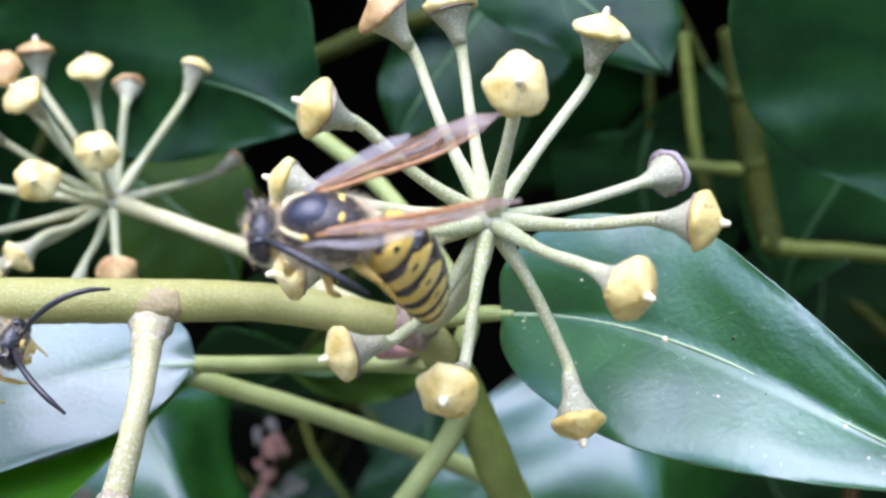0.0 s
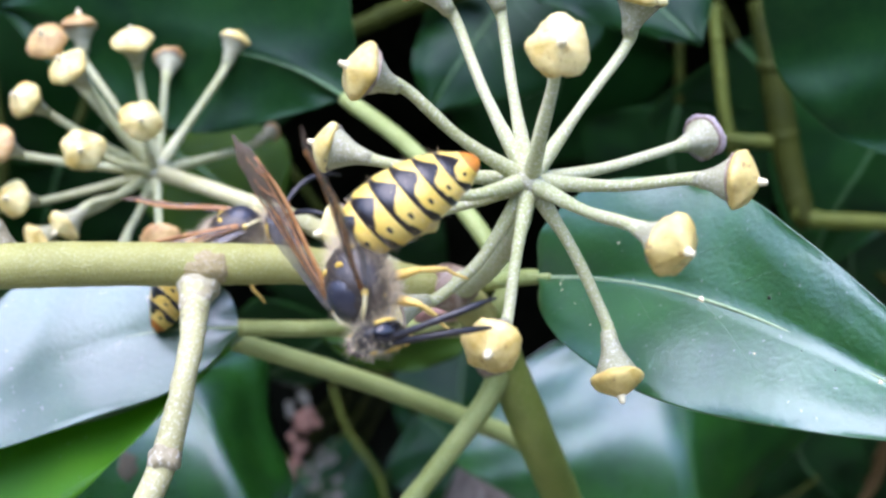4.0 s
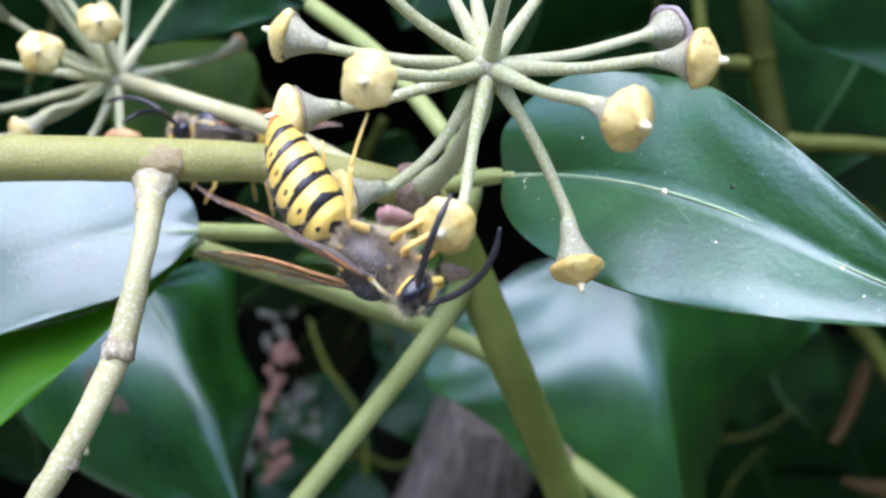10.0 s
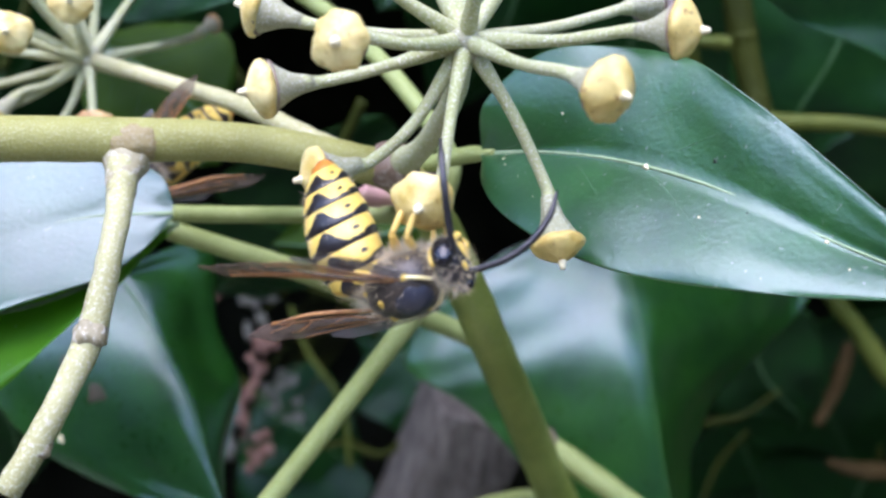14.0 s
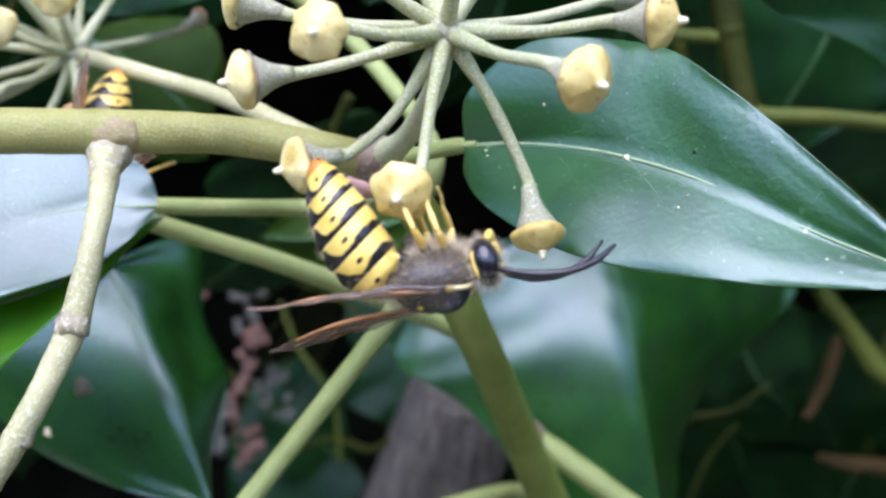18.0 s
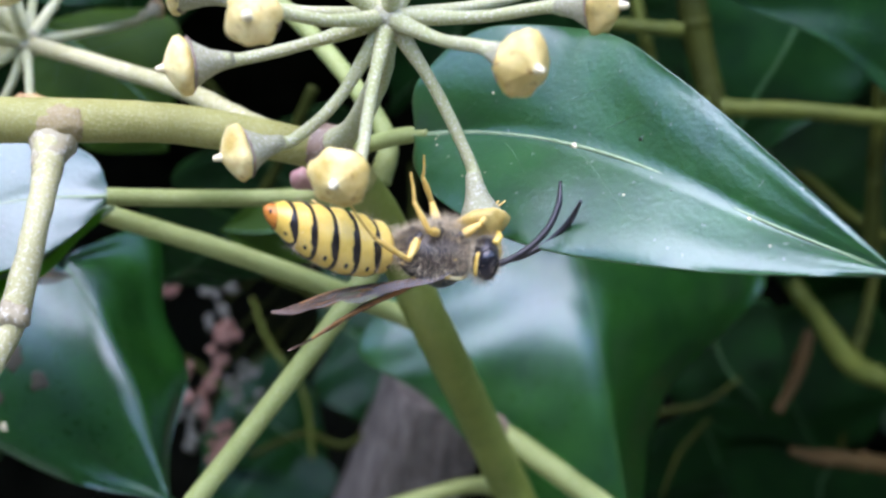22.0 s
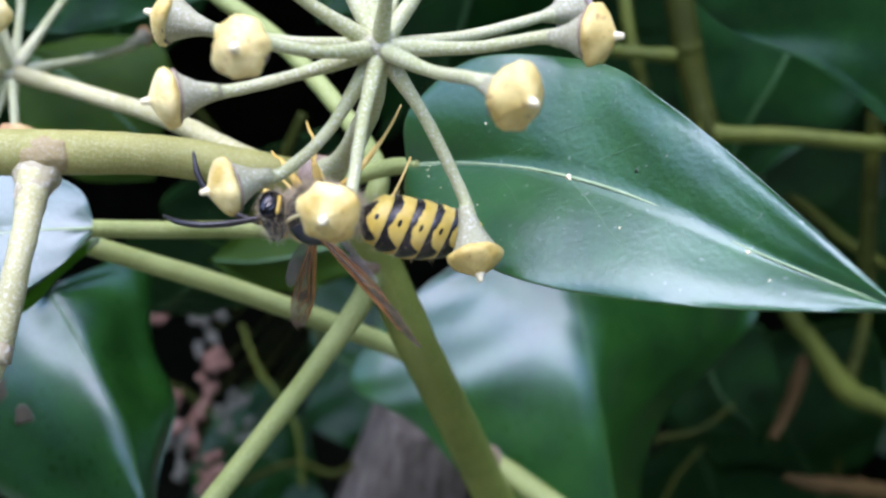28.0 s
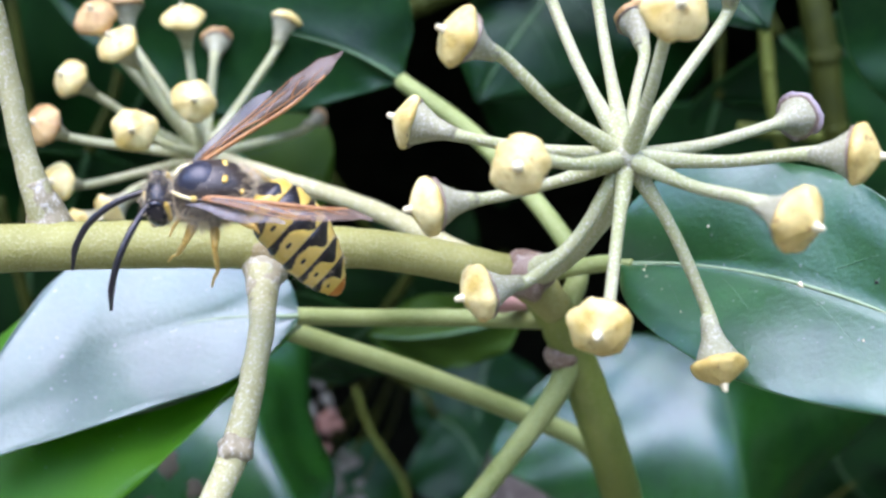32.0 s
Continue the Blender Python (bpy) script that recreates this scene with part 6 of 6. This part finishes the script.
WASP_BEHIND = [
    (0, (-32.3, 82.0, -4.8), (0.97, -0.1, -0.15), (-0.1, -0.85, 0.5), (-0.95, 0.1, -0.1)),
    (0.5, (-27.7, 83.0, -5.2), (0.97, 0, 0), (-0.1, -0.85, 0.5), (-0.98, 0, -0.05)),
    (1, (-25.6, 84.0, -5.4), (0.96, 0.1, 0.1), (-0.15, -0.85, 0.45), (-0.99, 0, -0.05)),
    (1.5, (-25.5, 86.0, -5.0), (0.9, 0.2, 0.3), (-0.3, -0.75, 0.55), (-0.98, -0.05, -0.12)),
    (2, (-23.8, 91.0, -4.8), (0.75, 0.2, 0.6), (-0.45, -0.55, 0.65), (-0.9, -0.2, -0.38)),
    (2.5, (-23.6, 93.0, -3.2), (0.45, 0.2, 0.85), (-0.6, -0.45, 0.55), (-0.7, -0.2, -0.66)),
    (3, (-22.6, 95.0, -0.4), (0.95, 0.1, 0.2), (-0.2, -0.45, 0.85), (-0.4, -0.1, -0.9)),
    (3.5, (-20.9, 95.0, -0.3), (0.96, 0.1, 0.15), (-0.15, -0.45, 0.85), (-0.5, -0.2, -0.84)),
    (5.5, (-18.5, 95.0, -0.3), (0.95, 0.1, 0.15), (-0.15, -0.5, 0.8), (-0.9, -0.1, -0.3)),
    (6, (-17.8, 95.0, -0.7), (0.95, 0.15, 0.15), (-0.15, -0.5, 0.8), (-0.9, -0.1, -0.3)),
    (7, (-13.1, 97.0, 0.1), (0.85, 0.3, 0.4), (-0.3, -0.5, 0.75), (-0.8, -0.1, -0.5)),
    (7.5, (-13.0, 98.0, 0.6), (0.5, 0.6, 0.5), (-0.3, -0.4, 0.8), (-0.5, -0.5, -0.5)),
    (8, (-14.2, 99.0, -0.1), (-0.3, 0.7, 0.5), (-0.2, -0.5, 0.8), (0.3, -0.6, -0.5)),
    (8.5, (-15.1, 100.0, 0.0), (-0.8, 0.4, 0.2), (0, -0.5, 0.85), (0.8, -0.3, -0.3)),
    (9, (-17.5, 104.0, 0.3), (-0.85, -0.45, 0.05), (0, -0.25, 0.95), (0.72, 0.68, 0.05)),
    (10, (-19.9, 104.0, -0.1), (-0.85, -0.45, 0.05), (0, -0.25, 0.95), (0.72, 0.68, 0.05)),
    (10.35, (-20.6, 104, -0.9), (-0.85, -0.45, 0.05), (0, -0.85, 0.5), (0.72, 0.68, 0.05)),
    (10.7, (-21.3, 104, -1.4), (-0.85, -0.45, 0.05), (0, -0.95, -0.3), (0.72, 0.68, 0.05)),
    (11, (-21.9, 104, -3.0), (-0.85, -0.45, 0.05), (0, -0.4, -0.9), (0.72, 0.68, 0.05)),
    (13, (-23.2, 104.5, -4.3), (-0.88, -0.3, -0.05), (0, -0.4, -0.9), (0.8, 0.55, -0.05)),
    (14, (-25.0, 103.5, -5.6), (-0.85, -0.1, -0.5), (-0.1, -0.75, -0.4), (0.75, 0.3, 0.5)),
    (15, (-26.4, 103, -7.7), (-0.6, 0.05, -0.8), (-0.2, -0.9, 0.1), (0.5, 0.1, 0.85)),
    (15.5, (-27.3, 103, -6.8), (-0.6, 0.05, -0.8), (-0.2, -0.9, 0.1), (0.05, 0.1, 1)),
    (17.5, (-28.0, 103, -6.4), (-0.6, 0.05, -0.8), (-0.2, -0.9, 0.1), (0.05, 0.1, 1)),
    (18, (-28.0, 103, -6.6), (-0.6, 0.05, -0.8), (-0.2, -0.9, 0.1), (0.05, 0.1, 1)),
    (19, (-26.6, 103, -7.9), (-0.6, 0.05, -0.8), (-0.2, -0.9, 0.1), (0.05, 0.1, 1)),
    (20, (-28.4, 103.5, -8.5), (-0.7, 0.05, -0.7), (-0.2, -0.9, 0.1), (0.05, 0.1, 1)),
    (21, (-33, 107, -13.5), (-0.95, 0.05, -0.3), (-0.2, -0.9, 0.1), (0.4, 0.1, 0.9)),
    (23, (-38, 107, -14), (-0.9, 0.05, -0.3), (-0.1, -0.9, 0.3), (0.9, 0.1, 0.3)),
    (25, (-46, 105, -11), (-0.97, 0.1, -0.1), (0, -0.7, 0.7), (0.97, 0, 0.05)),
    (28, (-54, 100, -6), (-0.97, 0.1, 0.05), (0, -0.5, 0.85), (0.97, 0, -0.05)),
    (32, (-58.3, 94.0, -1.8), (-0.97, 0.1, 0.05), (0, -0.5, 0.85), (0.97, -0, -0.05)),
]
# from and to seconds, and what the left and right hind feet hold
WASP_HOLDS = (
    (0, 2.2, (1.5, 72, -5.5), (-3, 77, -2)),
    (5, 6.2, (-1.5, 69, 0.5), (-5, 74, -1)),
    (6.3, 12.2, (-3, 68, 1.5), (-7, 73, -0.5)),
    (12.3, 13.6, (-6, 73, -1.5), (-7, 74, -1)),
    (13.7, 18.2, (-4, 74, -6), (-5, 76, -6)),
    (18.3, 25.6, (1.0, 68, -8), (-3, 76, -8)),
)
# from and to seconds, and what the fore and middle feet hold
WASP_GRIPS = (
    (0, 2.2, (-5.5, 72.0, 8.9), (-4.6, 74.0, -4.5)),
    (5, 18.2, (1.5, 68.0, -7.2), (1.4, 69.0, -6.6)),
    (18.3, 25.6, (9.7, 77.0, -9.9), (1.8, 71.0, -6.3)),
)
first_wasp = wasp("black and yellow wasp feeding on the ivy fruits")
second_wasp = wasp("black and yellow wasp walking behind the ivy branch")


def local(turn, at):
    return Matrix.Translation(at) @ turn.to_4x4()


def motions():
    hub = mm(HUB)
    for piece in pulled_fruit:
        walk(piece, [(t, Matrix.Translation(hub) @ Matrix.Rotation(radians(-sag), 4, "Y") @ Matrix.Translation(-hub)) for t, sag in
            ((0, 2), (3.5, 6), (5.5, 14), (6, 14), (6.4, 6), (9, 5), (12, 4), (12.6, 0.5), (13, 0), (32, 0))])
    ob, abdomen, wings, feelers, hind, front = first_wasp
    body = [(t, mm(p), turn_to(h, u)) for t, p, h, u, a in WASP_BODY]
    walk(ob, [(t, local(m, p)) for t, p, m in body])
    walk(abdomen, [(t, local(turn_to(m.inverted() @ -Vector(row[4]), (0, 0, 1)), abdomen.location.copy())) for (t, p, m), row in zip(body, WASP_BODY)])
    for k in (0, 1):
        at = wings[k].location.copy()
        walk(wings[k], [(t, local(turn_to(m.inverted() @ Vector(row[1 + k]), (0, -0.3 if k == 0 else 0.3, 1)), at)) for (t, p, m), row in zip(body, WASP_LIMBS)])
        at = feelers[k].location.copy()
        walk(feelers[k], [(t, local(turn_to(m.inverted() @ Vector(row[3 + k]), (0.2, 0.5 if k == 0 else -0.5, 1)), at)) for (t, p, m), row in zip(body, WASP_LIMBS)])
    for k, y in ((0, 1), (1, -1)):
        root, rest = Vector((-0.9, 0.8 * y, -1.4)) * R, Vector((-4.1, 1.9 * y, -5.5)).normalized()
        rows = []
        for t, p, m in body:
            hold = next((h[2 + k] for h in WASP_HOLDS if h[0] <= t <= h[1]), None)
            aim = (m.inverted() @ (mm(hold) - p) - root).normalized() if hold else rest
            rows.append((t, Matrix.Translation(root) @ rest.rotation_difference(aim).to_matrix().to_4x4() @ Matrix.Translation(-root)))
        walk(hind[k], rows)
    for k, (piece, y, fore) in enumerate(zip(front, (1, 1, -1, -1), (True, False, True, False))):
        root = Vector((1.3, 0.7 * y, -1.3) if fore else (0.2, 0.8 * y, -1.5)) * R
        rest = Vector((2.5, 0.4 * y, -3.3) if fore else (1.1, 1.7 * y, -4.4)).normalized()
        rows = []
        for t, p, m in body:
            hold = next((h[2 if fore else 3] for h in WASP_GRIPS if h[0] <= t <= h[1]), None)
            aim = (m.inverted() @ (mm(hold) - p) - root).normalized() if hold else rest
            spin = Matrix.Rotation(min(radians(42), rest.angle(aim)), 4, rest.cross(aim)) if hold else Matrix.Identity(4)
            rows.append((t, Matrix.Translation(root) @ spin @ Matrix.Translation(-root)))
        walk(piece, rows)
    ob, abdomen, wings, feelers, hind, front = second_wasp
    body = [(t, mm(p), turn_to(h, u)) for t, p, h, u, a in WASP_BEHIND]
    walk(ob, [(t, local(m, p)) for t, p, m in body])
    walk(abdomen, [(t, local(turn_to(m.inverted() @ -Vector(row[4]), (0, 0, 1)), abdomen.location.copy())) for (t, p, m), row in zip(body, WASP_BEHIND)])
    for k, y in ((0, 1), (1, -1)):
        wings[k].matrix_local = local(turn_to((-0.93, 0.34 * y, 0.1), (0, 0.3 * y, 1)), wings[k].location.copy())
        feelers[k].matrix_local = local(turn_to((0.75, 0.6 * y, 0.2), (0.2, 0.5 * y, 1)), feelers[k].location.copy())


motions()
